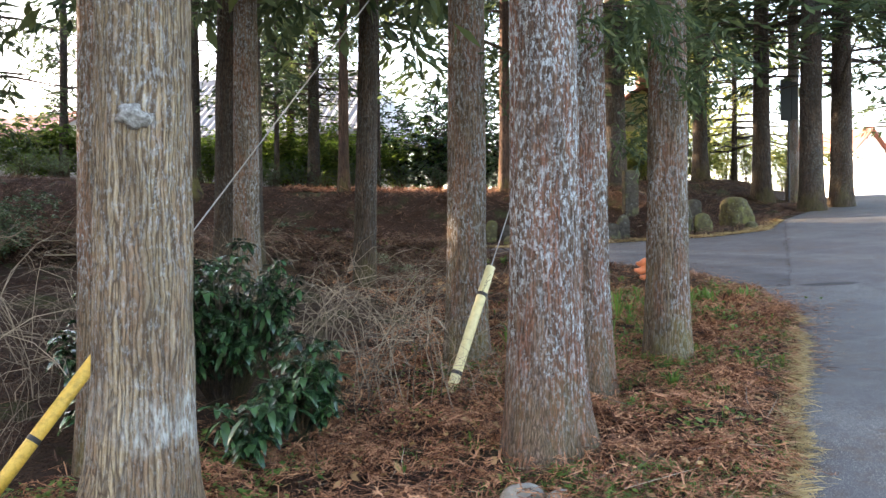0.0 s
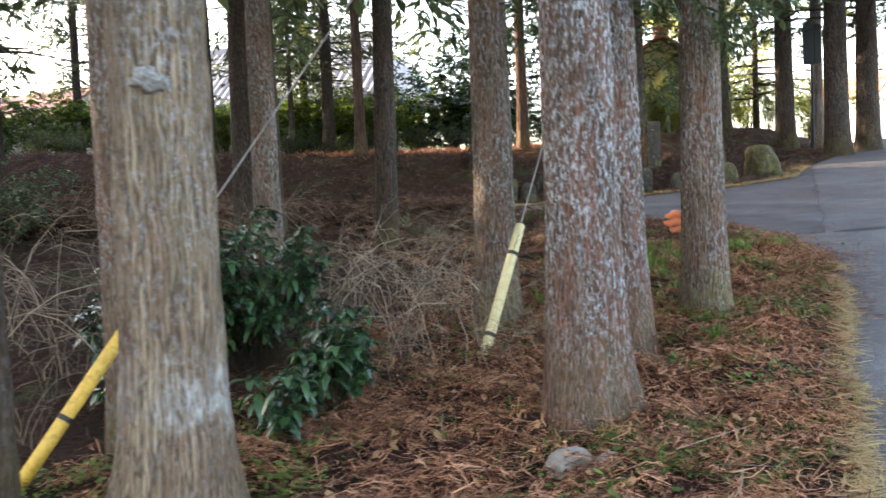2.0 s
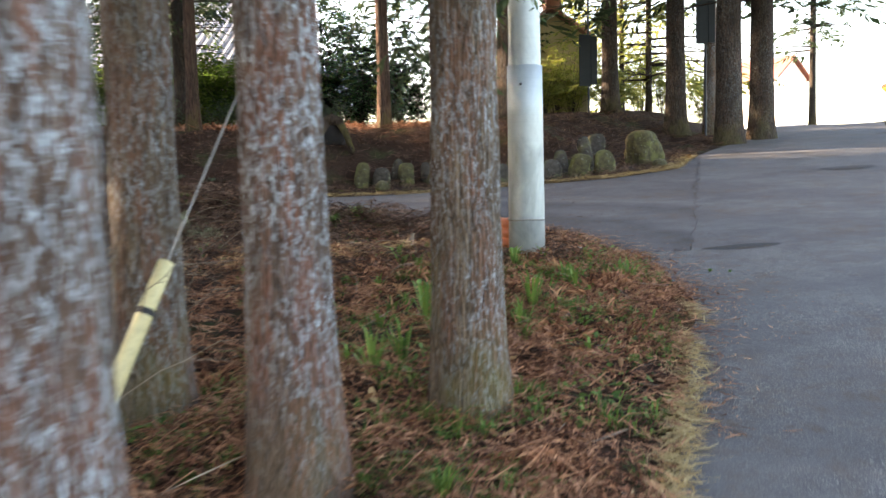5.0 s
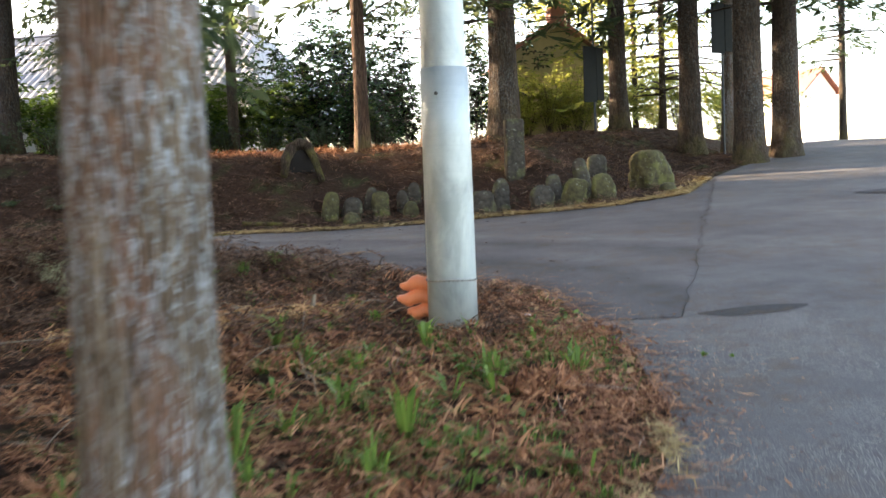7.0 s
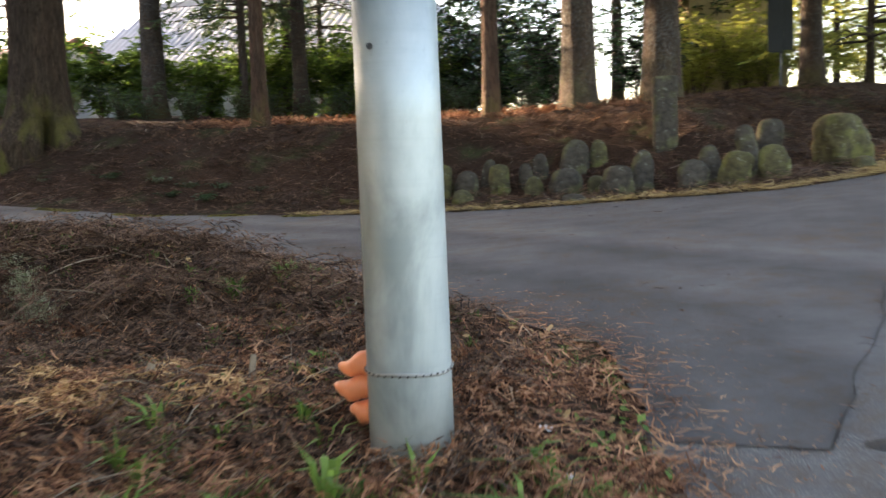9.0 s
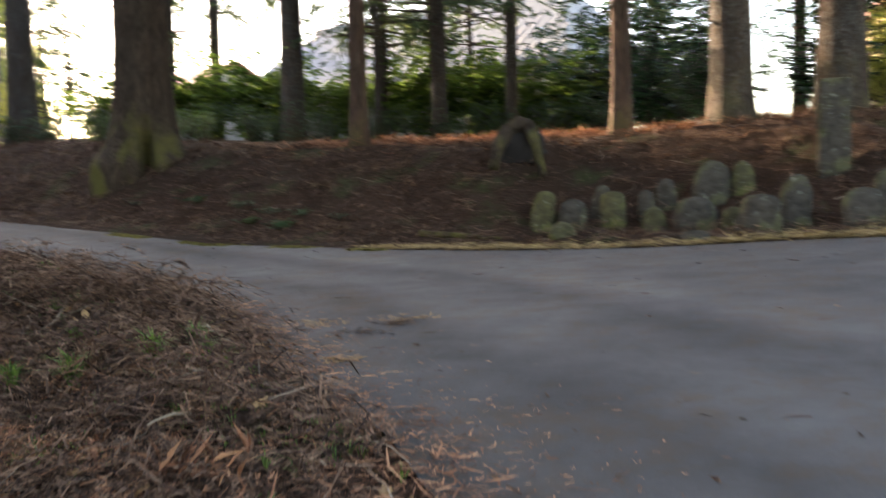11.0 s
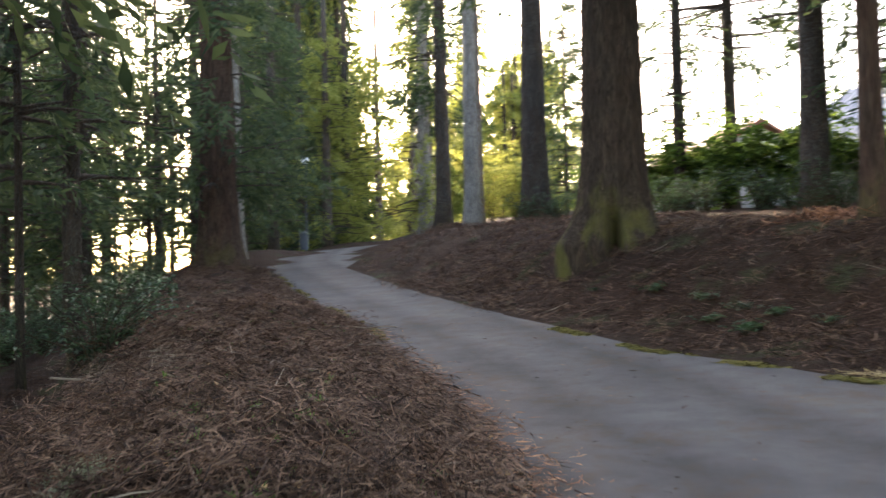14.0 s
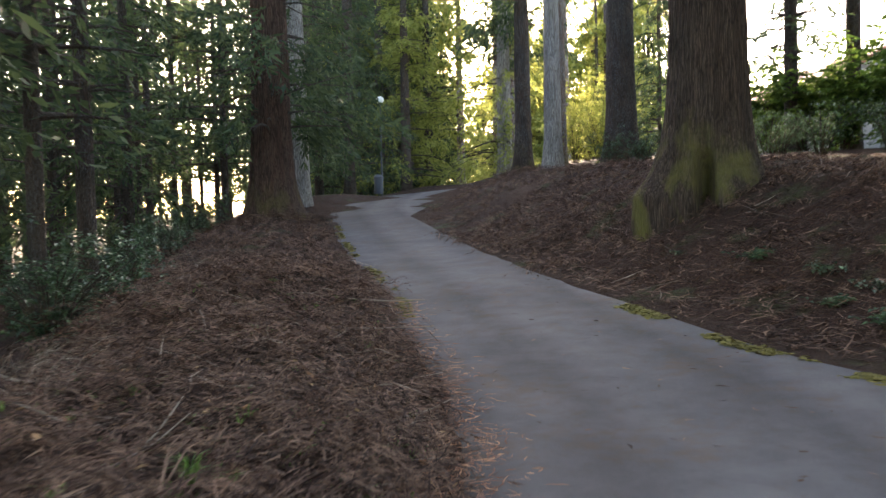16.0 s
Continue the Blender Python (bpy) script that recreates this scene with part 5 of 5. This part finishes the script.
stick([(1.4, 13.0, 0.05), (1.75, 13.3, 0.06), (2.3, 13.1, 0.03)], 0.008, "bare crooked twig on the verge")
stick([(-1.0, 12.6, 0.1), (0.2, 12.9, 0.08), (1.1, 12.6, 0.03)], 0.007, "long bare fallen twig on the verge")
for x, y, r, h in ((1.98, 13.2, 0.022, 0.2), (1.3, 13.3, 0.03, 0.1)):
    ob = at(mesh_object("stub", *tube([(0, 0, -0.1), (0.01, 0, h * 0.6), (0.02, 0.01, h)], [r * 1.2, r, r * 0.8], 8), TWIG), x, y, height_at(x, y))
    tagged(ob, "short cut sapling stub in the litter", "stump")
for x, y in ((3.69, 12.35), (3.79, 11.95), (3.55, 12.85)):
    bm = bmesh.new()
    bmesh.ops.create_grid(bm, x_segments=4, y_segments=4, size=0.03)
    for v in bm.verts:
        v.co.z = 0.02 + 0.02 * noise.noise((v.co.x * 40 + x, v.co.y * 40, 0))
    me = bpy.data.meshes.new("paper_scrap")
    bm.to_mesh(me), bm.free()
    me.materials.append(LITTER_WHITE)
    tagged(at(new("paper_scrap", me), x, y, height_at(x, y)), "crumpled white paper scrap on the ground", "litter", "paper scraps")


# ---- stones ----
STONES = [(1.3, 23.95, 0.36, 0.62), (1.74, 23.95, 0.46, 0.57), (2.11, 24.15, 0.3, 0.66), (2.33, 23.9, 0.4, 0.6), (2.8, 23.95, 0.27, 0.49), (3.03, 24.2, 0.3, 0.57), (2.94, 23.6, 0.35, 0.43),
          (3.65, 24.2, 0.49, 0.6), (3.51, 23.5, 0.54, 0.5), (4.05, 24.3, 0.28, 0.45), (4.34, 22.75, 0.49, 0.56), (4.72, 23.1, 0.43, 0.8), (4.0, 23.3, 0.35, 0.35), (5.45, 22.4, 0.53, 0.5), (5.72, 22.7, 0.36, 0.8),
          (6.04, 22.25, 0.49, 0.58), (6.33, 22.8, 0.35, 0.85), (6.95, 24.3, 0.45, 0.6), (6.6, 22.2, 0.49, 0.7)]
SR = random.Random(2)
for k, (x, y, w, h) in enumerate(STONES):
    ob = mesh_object("stone_marker", *rock_geo(k * 3.1, w, w * SR.uniform(0.45, 0.7), h * SR.uniform(0.78, 0.98), SR.uniform(0.4, 0.7), 0.24), STONE if k % 3 else MOSS_STONE, True)
    ob.matrix_world = pose(x, y, height_at(x, y) - 0.02, SR.uniform(-7, 3), SR.uniform(-5, 5), SR.uniform(-15, 15))
    tagged(ob, "small worn rounded stone marker, grey with moss" if k % 3 else "small worn stone marker covered in moss", "stone", "stone markers")
pillar = box(-0.2, -0.15, -0.25, 0.2, 0.15, 1.2, 0.05)
tagged(at(part("stone_pillar", pillar, STONE, None, "", False), 5.2, 24.35, height_at(5.2, 24.35), 8), "tall squared grey stone pillar behind the markers", "stone pillar")
ob = mesh_object("boulder", *rock_geo(77, 0.78, 0.7, 0.84, 0.5, 0.28, 32, 18), MOSS_STONE, True)
tagged(at(ob, 7.87, 23.6, height_at(7.87, 23.6) - 0.08, 20), "large boulder covered with yellow-green moss", "boulder")
for x, y, w, h, m in ((7.95, 22.6, 0.42, 0.24, MOSS_STONE), (3.64, 22.3, 0.5, 0.2, STONE), (1.75, 23.3, 0.5, 0.22, MOSS_STONE), (0.46, 4.98, 0.3, 0.13, PALE_STONE), (0.66, 4.9, 0.2, 0.1, PALE_STONE), (7.2, 22.3, 0.2, 0.14, STONE)):
    ob = mesh_object("rock", *rock_geo(x + y, w, w * 0.7, h, 0.6, 0.2), m, True)
    tagged(at(ob, x, y, height_at(x, y) - 0.02, x * 50), "low grey rock half sunk in the litter" if m is not MOSS_STONE else "low mossy rock beside the lane", "rock")


def hollow_stump():
    x, y = 0.6, 25.2
    root = new("hollow_stump")
    root.matrix_world = pose(x, y, height_at(x, y), 0, 0, 10) @ Matrix.Diagonal((0.8, 0.8, 0.85, 1))
    # blackened dome paints the dark opening between the root legs
    part("crown", moved(rock_geo(5, 0.95, 0.7, 0.55, 0.5, 0.3, 24, 12), pose(0, 0.25, 0.12)), HOLLOW, root, "stump crown coloured near black as the shaded opening", True)
    for pts, r in (([(0.2, -0.05, 0.66), (0.34, -0.35, 0.32), (0.5, -0.62, -0.25)], (0.13, 0.1, 0.08)), ([(-0.25, 0.0, 0.62), (-0.42, -0.2, 0.35), (-0.5, -0.42, -0.1)], (0.16, 0.14, 0.1)),
                   ([(-0.35, 0.1, 0.6), (0.0, 0.0, 0.75), (0.25, 0.0, 0.66)], (0.14, 0.15, 0.13))):
        part("root", tube([Vector(p) for p in pts], r, 12), BARK_MOSS, root, "mossy root leg", True)
    return tagged(root, "hollow rotten stump with arching mossy roots on the bank", "stump")


hollow_stump()


# ---- orange bundle strapped behind the pole ----
def orange_bundle():
    x, y = 2.86, 12.42
    root = new("orange_bundle")
    root.matrix_world = pose(x, y, height_at(x, y) + 0.05, 0, 0, -12)
    for z, r, w, sx in ((0.13, 0.058, 0.25, 0.05), (0.235, 0.06, 0.34, 0.02), (0.34, 0.056, 0.31, 0.03)):
        n = 14
        verts, faces = [], []
        for k in range(n):
            u = k / (n - 1)
            rr = r * min(1.0, 0.3 + 2.4 * u) * (1 + 0.05 * math.sin(k * 2.3))
            for m in range(12):
                a = m * math.pi / 6
                sharp = abs(math.cos(a)) ** 0.7 * (1 if math.cos(a) > 0 else -1)
                verts.append((sx - w / 2 + w * u, rr * 1.25 * sharp, z + rr * math.sin(a) + 0.012 * math.sin(k * 0.9 + z * 9) - 0.03 * (1 - u)))
        for k in range(n - 1):
            faces += [(12 * k + m, 12 * k + (m + 1) % 12, 12 * k + 12 + (m + 1) % 12, 12 * k + 12 + m) for m in range(12)]
        faces += [tuple(range(11, -1, -1)), tuple(range(12 * n - 12, 12 * n))]
        part("fold", (verts, faces), ORANGE, root, "folded orange vinyl layer", True)
    return tagged(root, "stack of pointed folded orange vinyl layers beside the pole", "bundle")


orange_bundle()


# ---- low boughs that hang over the verge ----
def bough(root_at, points, sprays, seed, size=0.34):
    rnd = random.Random(seed)
    base = Vector(root_at)
    pts = [Vector(p) - base for p in points]
    root = new("cedar_bough")
    root.location = base
    part("limb", tube(pts, [0.022 * (1 - 0.75 * k / (len(pts) - 1)) for k in range(len(pts))], 6), BARK_DARK, root)
    verts, faces = [], []
    for _ in range(sprays):
        k = rnd.randrange(len(pts) - 1)
        p = pts[k].lerp(pts[k + 1], rnd.random()) + Vector((rnd.gauss(0, 0.14), rnd.gauss(0, 0.14), rnd.gauss(-0.12, 0.12)))
        way = Vector((rnd.uniform(-1, 1), rnd.uniform(-1, 1), rnd.uniform(-1.2, 0.1))).normalized()
        spray(rnd, verts, faces, p, way, size * rnd.uniform(0.6, 1.2), 16, 0.9)
    o = part("foliage", (verts, faces), CEDAR, root)
    o["kind"] = "stuff"
    return tagged(root, "low drooping green cedar bough hanging from a trunk", "bough", "low boughs")


bough((2.2, 8.3, 3.8), [(2.2, 8.2, 3.75), (1.8, 7.5, 3.6), (1.5, 6.9, 3.4), (1.15, 6.5, 3.3)], 60, 1)
bough((2.2, 8.3, 3.4), [(2.25, 8.2, 3.0), (2.5, 7.9, 3.25), (2.3, 7.6, 3.35), (1.9, 7.5, 3.2)], 36, 2)
bough((0.3, 8.7, 3.6), [(0.3, 8.7, 3.6), (0.7, 8.6, 3.4), (0.95, 8.8, 3.1), (1.05, 9.0, 2.9)], 44, 3)
bough((2.2, 8.3, 2.9), [(2.2, 8.3, 2.9), (2.0, 8.7, 2.85), (1.9, 9.2, 2.75)], 30, 4)


# ---- buildings ----
def tiled_house():
    root = new("house")
    c = Vector((-11.4, 50.4, 0))
    gz = 4.7
    turn = -17.0
    root.matrix_world = pose(c.x, c.y, gz, 0, 0, turn)
    L, D, ez, rz, rl = 10.2, 4.6, 2.5, 6.1, 7.6
    part("wall", box(-8.6, -3.4, -1, 8.6, 3.4, 2.6), PLASTER, root)
    roof = part("roof", ([(-L, -D, ez), (L, -D, ez), (L, D, ez), (-L, D, ez), (-rl, 0, rz), (rl, 0, rz), (-L, -D, ez - 0.15), (L, -D, ez - 0.15), (L, D, ez - 0.15), (-L, D, ez - 0.15)],
                         [(0, 1, 5, 4), (2, 3, 4, 5), (1, 2, 5), (3, 0, 4), (0, 6, 7, 1), (1, 7, 8, 2), (2, 8, 9, 3), (3, 9, 6, 0), (6, 9, 8, 7)]), TILE, root, "ribbed grey tile roof")
    ribs = []
    for k in range(48):
        x = -L + 0.15 + k * (2 * L - 0.3) / 47
        top = min(1.0, (L - abs(x)) / (L - rl)) if abs(x) > rl else 1.0
        a, b = Vector((x, -D, ez)), Vector((x, -D * (1 - top), ez + (rz - ez) * top))
        if (b - a).length > 0.3:
            ribs.append(tube([a + Vector((0, -0.02, 0.03)), b + Vector((0, -0.02, 0.05))], [0.12, 0.12], 6))
    o = part("tile_ribs", join(*ribs), TILE, roof)
    o["kind"] = "stuff"
    part("ridge", box(-rl - 0.2, -0.22, rz - 0.1, rl + 0.2, 0.22, rz + 0.35, 0.08), TILE, roof)
    gable = part("gable", box(rl - 0.3, -0.55, rz - 1.3, rl + 0.35, 0.55, rz + 0.1, 0.05), PLASTER, root, "pale end gable")
    for k in range(7):
        part("louvre", box(rl + 0.33, -0.42, rz - 1.15 + 0.15 * k, rl + 0.4, 0.42, rz - 1.07 + 0.15 * k), TILE, gable)
    part("ridge_end", box(rl, -0.3, rz + 0.1, rl + 0.5, 0.3, rz + 0.75, 0.1), TILE, roof)
    return tagged(root, "house with a broad ribbed grey tile roof behind hedges", "house")


tiled_house()


def small_house(name, x, y, z, w, d, wall, roof, turn, wall_mat, roof_mat, label, ornament=False):
    root = new(name)
    root.matrix_world = pose(x, y, z, 0, 0, turn)
    part("wall", ([(-w, -d, -2), (w, -d, -2), (w, d, -2), (-w, d, -2), (-w, -d, wall), (w, -d, wall), (w, d, wall), (-w, d, wall), (0, -d, roof - 0.1), (0, d, roof - 0.1)],
                  [(0, 1, 5, 8, 4), (2, 3, 7, 9, 6), (1, 2, 6, 5), (3, 0, 4, 7)]), wall_mat, root)
    o, t = 0.3, 0.14
    for s in (-1, 1):
        part("roof", ([(0, -d - o, roof), (s * (w + o), -d - o, wall - 0.15), (s * (w + o), d + o, wall - 0.15), (0, d + o, roof), (0, -d - o, roof + t), (s * (w + o), -d - o, wall - 0.15 + t), (s * (w + o), d + o, wall - 0.15 + t), (0, d + o, roof + t)],
                      [(0, 1, 2, 3), (4, 7, 6, 5), (0, 4, 5, 1), (1, 5, 6, 2), (2, 6, 7, 3)]), roof_mat, root)
    if ornament:
        part("ridge_end", moved(rock_geo(3, 0.7, 0.3, 0.75, 0.5, 0.2), pose(0, -d - o + 0.1, roof + 0.05)), roof_mat, root)
    return tagged(root, label, "house")


small_house("storehouse", 8.4, 40.2, 4.3, 1.5, 2.5, 2.9, 3.95, 4, SHED_WALL, RED_ROOF, "small ochre-walled storehouse with a gabled roof behind trees", True)
small_house("house", 34.0, 51.5, 3.6, 2.6, 3.0, 2.8, 4.4, -35, YELLOW_WALL, RED_ROOF, "small yellow-walled house beyond the crest")
small_house("house", 28.8, 64.0, 2.9, 1.7, 2.6, 5.2, 6.6, 30, WHITEWASH, RED_ROOF, "distant house with a red-brown roof")
small_house("house", -21.5, 45.5, 4.6, 3.0, 3.4, 2.0, 3.6, 70, PLASTER, RED_ROOF, "low outbuilding with a red-brown roof behind the hedge")


# ---- signs, lamp, bin ----
def sign(x, y, low, high, w, top, turn, label):
    z = height_at(x, y)
    root = new("sign_board")
    root.matrix_world = pose(x, y, z, 0, 0, turn)
    part("post", tube([(0, 0, -0.3), (0, 0, top)], [0.035, 0.035], 10), BIN, root)
    part("board", box(-w, -0.07, low, w * 0.1, -0.04, high, 0.008), SIGN, root)
    part("board", box(w * 0.14, -0.07, low + 0.06, w * 0.75, -0.04, high - 0.03, 0.008), SIGN, root)
    return tagged(root, label, "sign")


sign(8.65, 31.9, 0.85, 2.5, 0.42, 4.2, 25, "dark sign boards on a slim metal post")
sign(12.0, 30.4, 2.9, 4.3, 0.42, 4.5, 20, "dark hanging sign board on a slim post")


def lamp_and_bin():
    x, y = -42.1, 35.4
    root = new("street_lamp")
    root.matrix_world = pose(x, y, height_at(x, y))
    part("pole", tube([(0, 0, -0.3), (0, 0, 4.9)], [0.05, 0.035], 12), BIN, root)
    bm = bmesh.new()
    bmesh.ops.create_uvsphere(bm, u_segments=18, v_segments=12, radius=0.2)
    bm.verts.index_update()
    part("globe", ([v.co + Vector((0, 0, 5.05)) for v in bm.verts], [tuple(v.index for v in f.verts) for f in bm.faces]), WHITE, root, "white glass globe", True)
    bm.free()
    part("collar", tube([(0, 0, 4.8), (0, 0, 4.88)], [0.1, 0.12], 12), BIN, root)
    tagged(root, "slim street lamp with a white globe at the bend", "street lamp")
    x, y = -41.6, 35.0
    can = new("litter_bin")
    can.matrix_world = pose(x, y, height_at(x, y))
    part("body", tube([(0, 0, -0.05), (0, 0, 0.05), (0, 0, 0.8)], [0.24, 0.25, 0.25], 20), BIN, can)
    part("lid", tube([(0, 0, 0.8), (0, 0, 0.86), (0, 0, 0.98)], [0.27, 0.27, 0.12], 20), BIN, can)
    tagged(can, "round dark grey litter bin at the roadside", "bin")


lamp_and_bin()

# open crack along the seam of the two asphalts
verts, faces = [], []
for i, (x, y) in enumerate(SEAM_W):
    ax, ay = SEAM_W[max(i - 1, 0)]
    bx, by = SEAM_W[min(i + 1, len(SEAM_W) - 1)]
    d = math.hypot(bx - ax, by - ay) or 1
    w = 0.002 + 0.009 * abs(noise.noise((x * 2.3, y * 2.3, 4)))
    z = float(road_height(np.array([x]), np.array([y]))[0]) + 0.012
    verts += [(x - (by - ay) / d * w, y + (bx - ax) / d * w, z), (x + (by - ay) / d * w, y - (bx - ax) / d * w, z)]
    if i:
        k = 2 * i
        faces.append((k - 2, k - 1, k + 1, k))
tagged(mesh_object("asphalt_crack", verts, faces, HOLLOW), "dark open crack between two asphalts", "crack", kind="structure")
scatter_strips("needle_litter", edge_places(220, 50, SEAM_W, 3.0, 10.0, 0.03, lambda x, y: y < 24), (0.03, 0.1), (0.003, 0.008), 0.004, DARK_SHADED_NEEDLE, "needles caught along the asphalt crack", 50)
# round dark patch and manhole in the worn asphalt
mx, my = 5.45, 12.35
mz = float(road_height(np.array([mx]), np.array([my]))[0])
pts = [(0.42 * math.cos(a) * (1 + 0.12 * math.sin(3 * a)), 0.14 * math.sin(a) * (1 + 0.1 * math.sin(2 * a)), 0) for a in np.linspace(0, 2 * math.pi, 36, endpoint=False)]
ob = mesh_object("asphalt_patch", [(x, y, 0.1 * y * 0.9 + 0.042 * x) for x, y, _ in pts], [tuple(range(36))], PATCH)
tagged(at(ob, mx, my, mz + 0.008), "dark worn patch in the asphalt", "patch", kind="structure")


# ---- broad green blades and tan curled clumps round the pole ----
CL = random.Random(71)
BLADES = []
for k in range(4):
    verts, faces = [], []
    blade_tuft(CL, verts, faces, Vector((0, 0, 0)), 4 + 2 * k, 0.17 + 0.03 * k, 0.026, 0.34)
    BLADES.append(mesh_data("grass_clump", (verts, faces), GRASS))
px, py = verge_places(95, 72, 0.6, 4.1, 8.4, 12.6, LEFT_EDGE, 0.25, 3.2, 0.3)
for x, y in zip(px.tolist(), py.tolist()):
    if math.hypot(x - 3.12, y - 12.2) < 0.25:
        continue
    ob = new("grass_clump", BLADES[CL.randrange(4)])
    s = CL.uniform(0.55, 1.15)
    ob.matrix_world = pose(x, y, height_at(x, y) - 0.01, 0, 0, CL.uniform(0, 360)) @ Matrix.Diagonal((s, s, s, 1))
    tagged(ob, "loose tuft of broad bright green blades in the litter", "grass", "loose grass tufts")
verts, faces = [], []
px, py = verge_places(60, 73, -2.5, 3.6, 8.8, 14.5, LEFT_EDGE, 0.4, 4.0, 0.3)
for x, y in zip(px.tolist(), py.tolist()):
    s = CL.uniform(0.7, 1.5)
    p = Vector((x, y, height_at(x, y) - 0.01))
    for _ in range(46):
        a, b = CL.uniform(0, 6.283), CL.uniform(0.1, 1.2)
        way = Vector((math.cos(a) * math.cos(b), math.sin(a) * math.cos(b), math.sin(b)))
        leaf_faces(verts, faces, p + Vector((CL.gauss(0, 0.07), CL.gauss(0, 0.07), CL.uniform(0, 0.05))) * s, way, Vector((0.1, 0.1, 1)), s * CL.uniform(0.05, 0.15), s * CL.uniform(0.008, 0.02), 0.6)
tagged(mesh_object("dry_clumps", verts, faces, NEEDLE), "tan curled clumps of dead sprigs on the verge", "litter", kind="stuff")


# ---- scraps on the asphalt ----
for k, (x, y, r, m) in enumerate(((1.44, 17.19, 0.13, LEAFLITTER), (2.08, 17.3, 0.12, LEAFLITTER), (2.21, 16.13, 0.06, LEAFLITTER), (1.95, 16.85, 0.1, DARK_SHADED_NEEDLE), (2.12, 17.15, 0.07, DARK_SHADED_NEEDLE), (1.03, 16.98, 0.14, LEAFLITTER))):
    g = np.random.default_rng(110 + k)
    scatter_strips("straw_scrap", (g.normal(x, r, 70), g.normal(y, r * 0.6, 70)), (0.03, 0.1), (0.004, 0.012), 0.015, m, "small mat of straw and needles washed onto the lane" if m is not DARK_SHADED_NEEDLE else "small dark mat of old needles on the lane", 120 + k, 0.6, 0.2)
pts = [(0.5 * math.cos(a) * (1 + 0.2 * math.sin(3 * a)), 0.3 * math.sin(a) * (1 + 0.15 * math.sin(2 * a + 1))) for a in np.linspace(0, 2 * math.pi, 30, endpoint=False)]
px, py = np.array([10.45 + p[0] for p in pts]), np.array([19.2 + p[1] for p in pts])
pz = road_height(px, py) + 0.02
ob = mesh_object("asphalt_patch", list(zip(px.tolist(), py.tolist(), pz.tolist())), [tuple(range(30))], PATCH)
tagged(ob, "dark patched hole in the worn asphalt", "patch", kind="structure")
# the low ridge of pale dead grass beside the lane
verts, faces = [], []
for _ in range(220):
    u = CL.random()
    x, y = -0.45 - 1.1 * u + CL.gauss(0, 0.05), 14.9 + 1.05 * u + CL.gauss(0, 0.06)
    blade_tuft(CL, verts, faces, Vector((x, y, height_at(x, y))), 6, 0.15, 0.009, 0.2)
tagged(mesh_object("grass_ridge", verts, faces, PALE_GRASS), "low ridge of pale dead grass on the verge", "grass", kind="stuff")
# bare sticks and brush tumbled over the heaps beside the lane
ST = random.Random(88)
for k in range(9):
    x, y = -4.5 - 1.05 * k + ST.uniform(-0.3, 0.3), 0.0
    y = float(np.interp(-x, [0, 2.95, 7.15, 14.4], [18.1, 19.5, 20.95, 23.1])) - ST.uniform(2.7, 3.9)
    root = new("dry_bush")
    root.matrix_world = pose(x, y, height_at(x, y), 0, 0, ST.uniform(0, 360))
    o = new("stemwork", BRUSH[ST.randrange(4)])
    o.parent, o.scale = root, (0.55, 0.55, 0.5)
    o["kind"] = "stuff"
    tagged(root, "low tangle of dry twigs on the shoulder of the lane", "bush", "dry bushes on the shoulder")
fx, fy = verge_places(26, 90, 0.2, 3.0, 10.0, 13.6, LEFT_EDGE, 0.4, 3.6, 0.2)
for x, y in zip(fx.tolist(), fy.tolist()):
    a, ln = ST.uniform(0, 6.283), ST.uniform(0.3, 0.7)
    dx, dy = math.cos(a) * ln, math.sin(a) * ln
    stick([(x, y, 0.05), (x + 0.5 * dx, y + 0.5 * dy, 0.12), (x + dx, y + dy, 0.08)], ST.uniform(0.003, 0.006), "thin pale fallen twig lying in the litter")
sx, sy = verge_places(70, 89, -9.5, 2.6, 14.8, 21.5, LEFT_EDGE, 0.4, 3.8, 0.2)
for x, y in zip(sx.tolist(), sy.tolist()):
    a, ln = ST.uniform(0, 6.283), ST.uniform(0.3, 1.1)
    if ST.random() < 0.3:
        a = ST.gauss(0.3, 0.4)
    dx, dy = math.cos(a) * ln, math.sin(a) * ln
    stick([(x, y, 0.04), (x + 0.5 * dx, y + 0.5 * dy, ST.uniform(0.06, 0.16)), (x + dx, y + dy, ST.uniform(0.02, 0.2))], ST.uniform(0.004, 0.012), "bare grey-brown fallen stick on the needle heap")
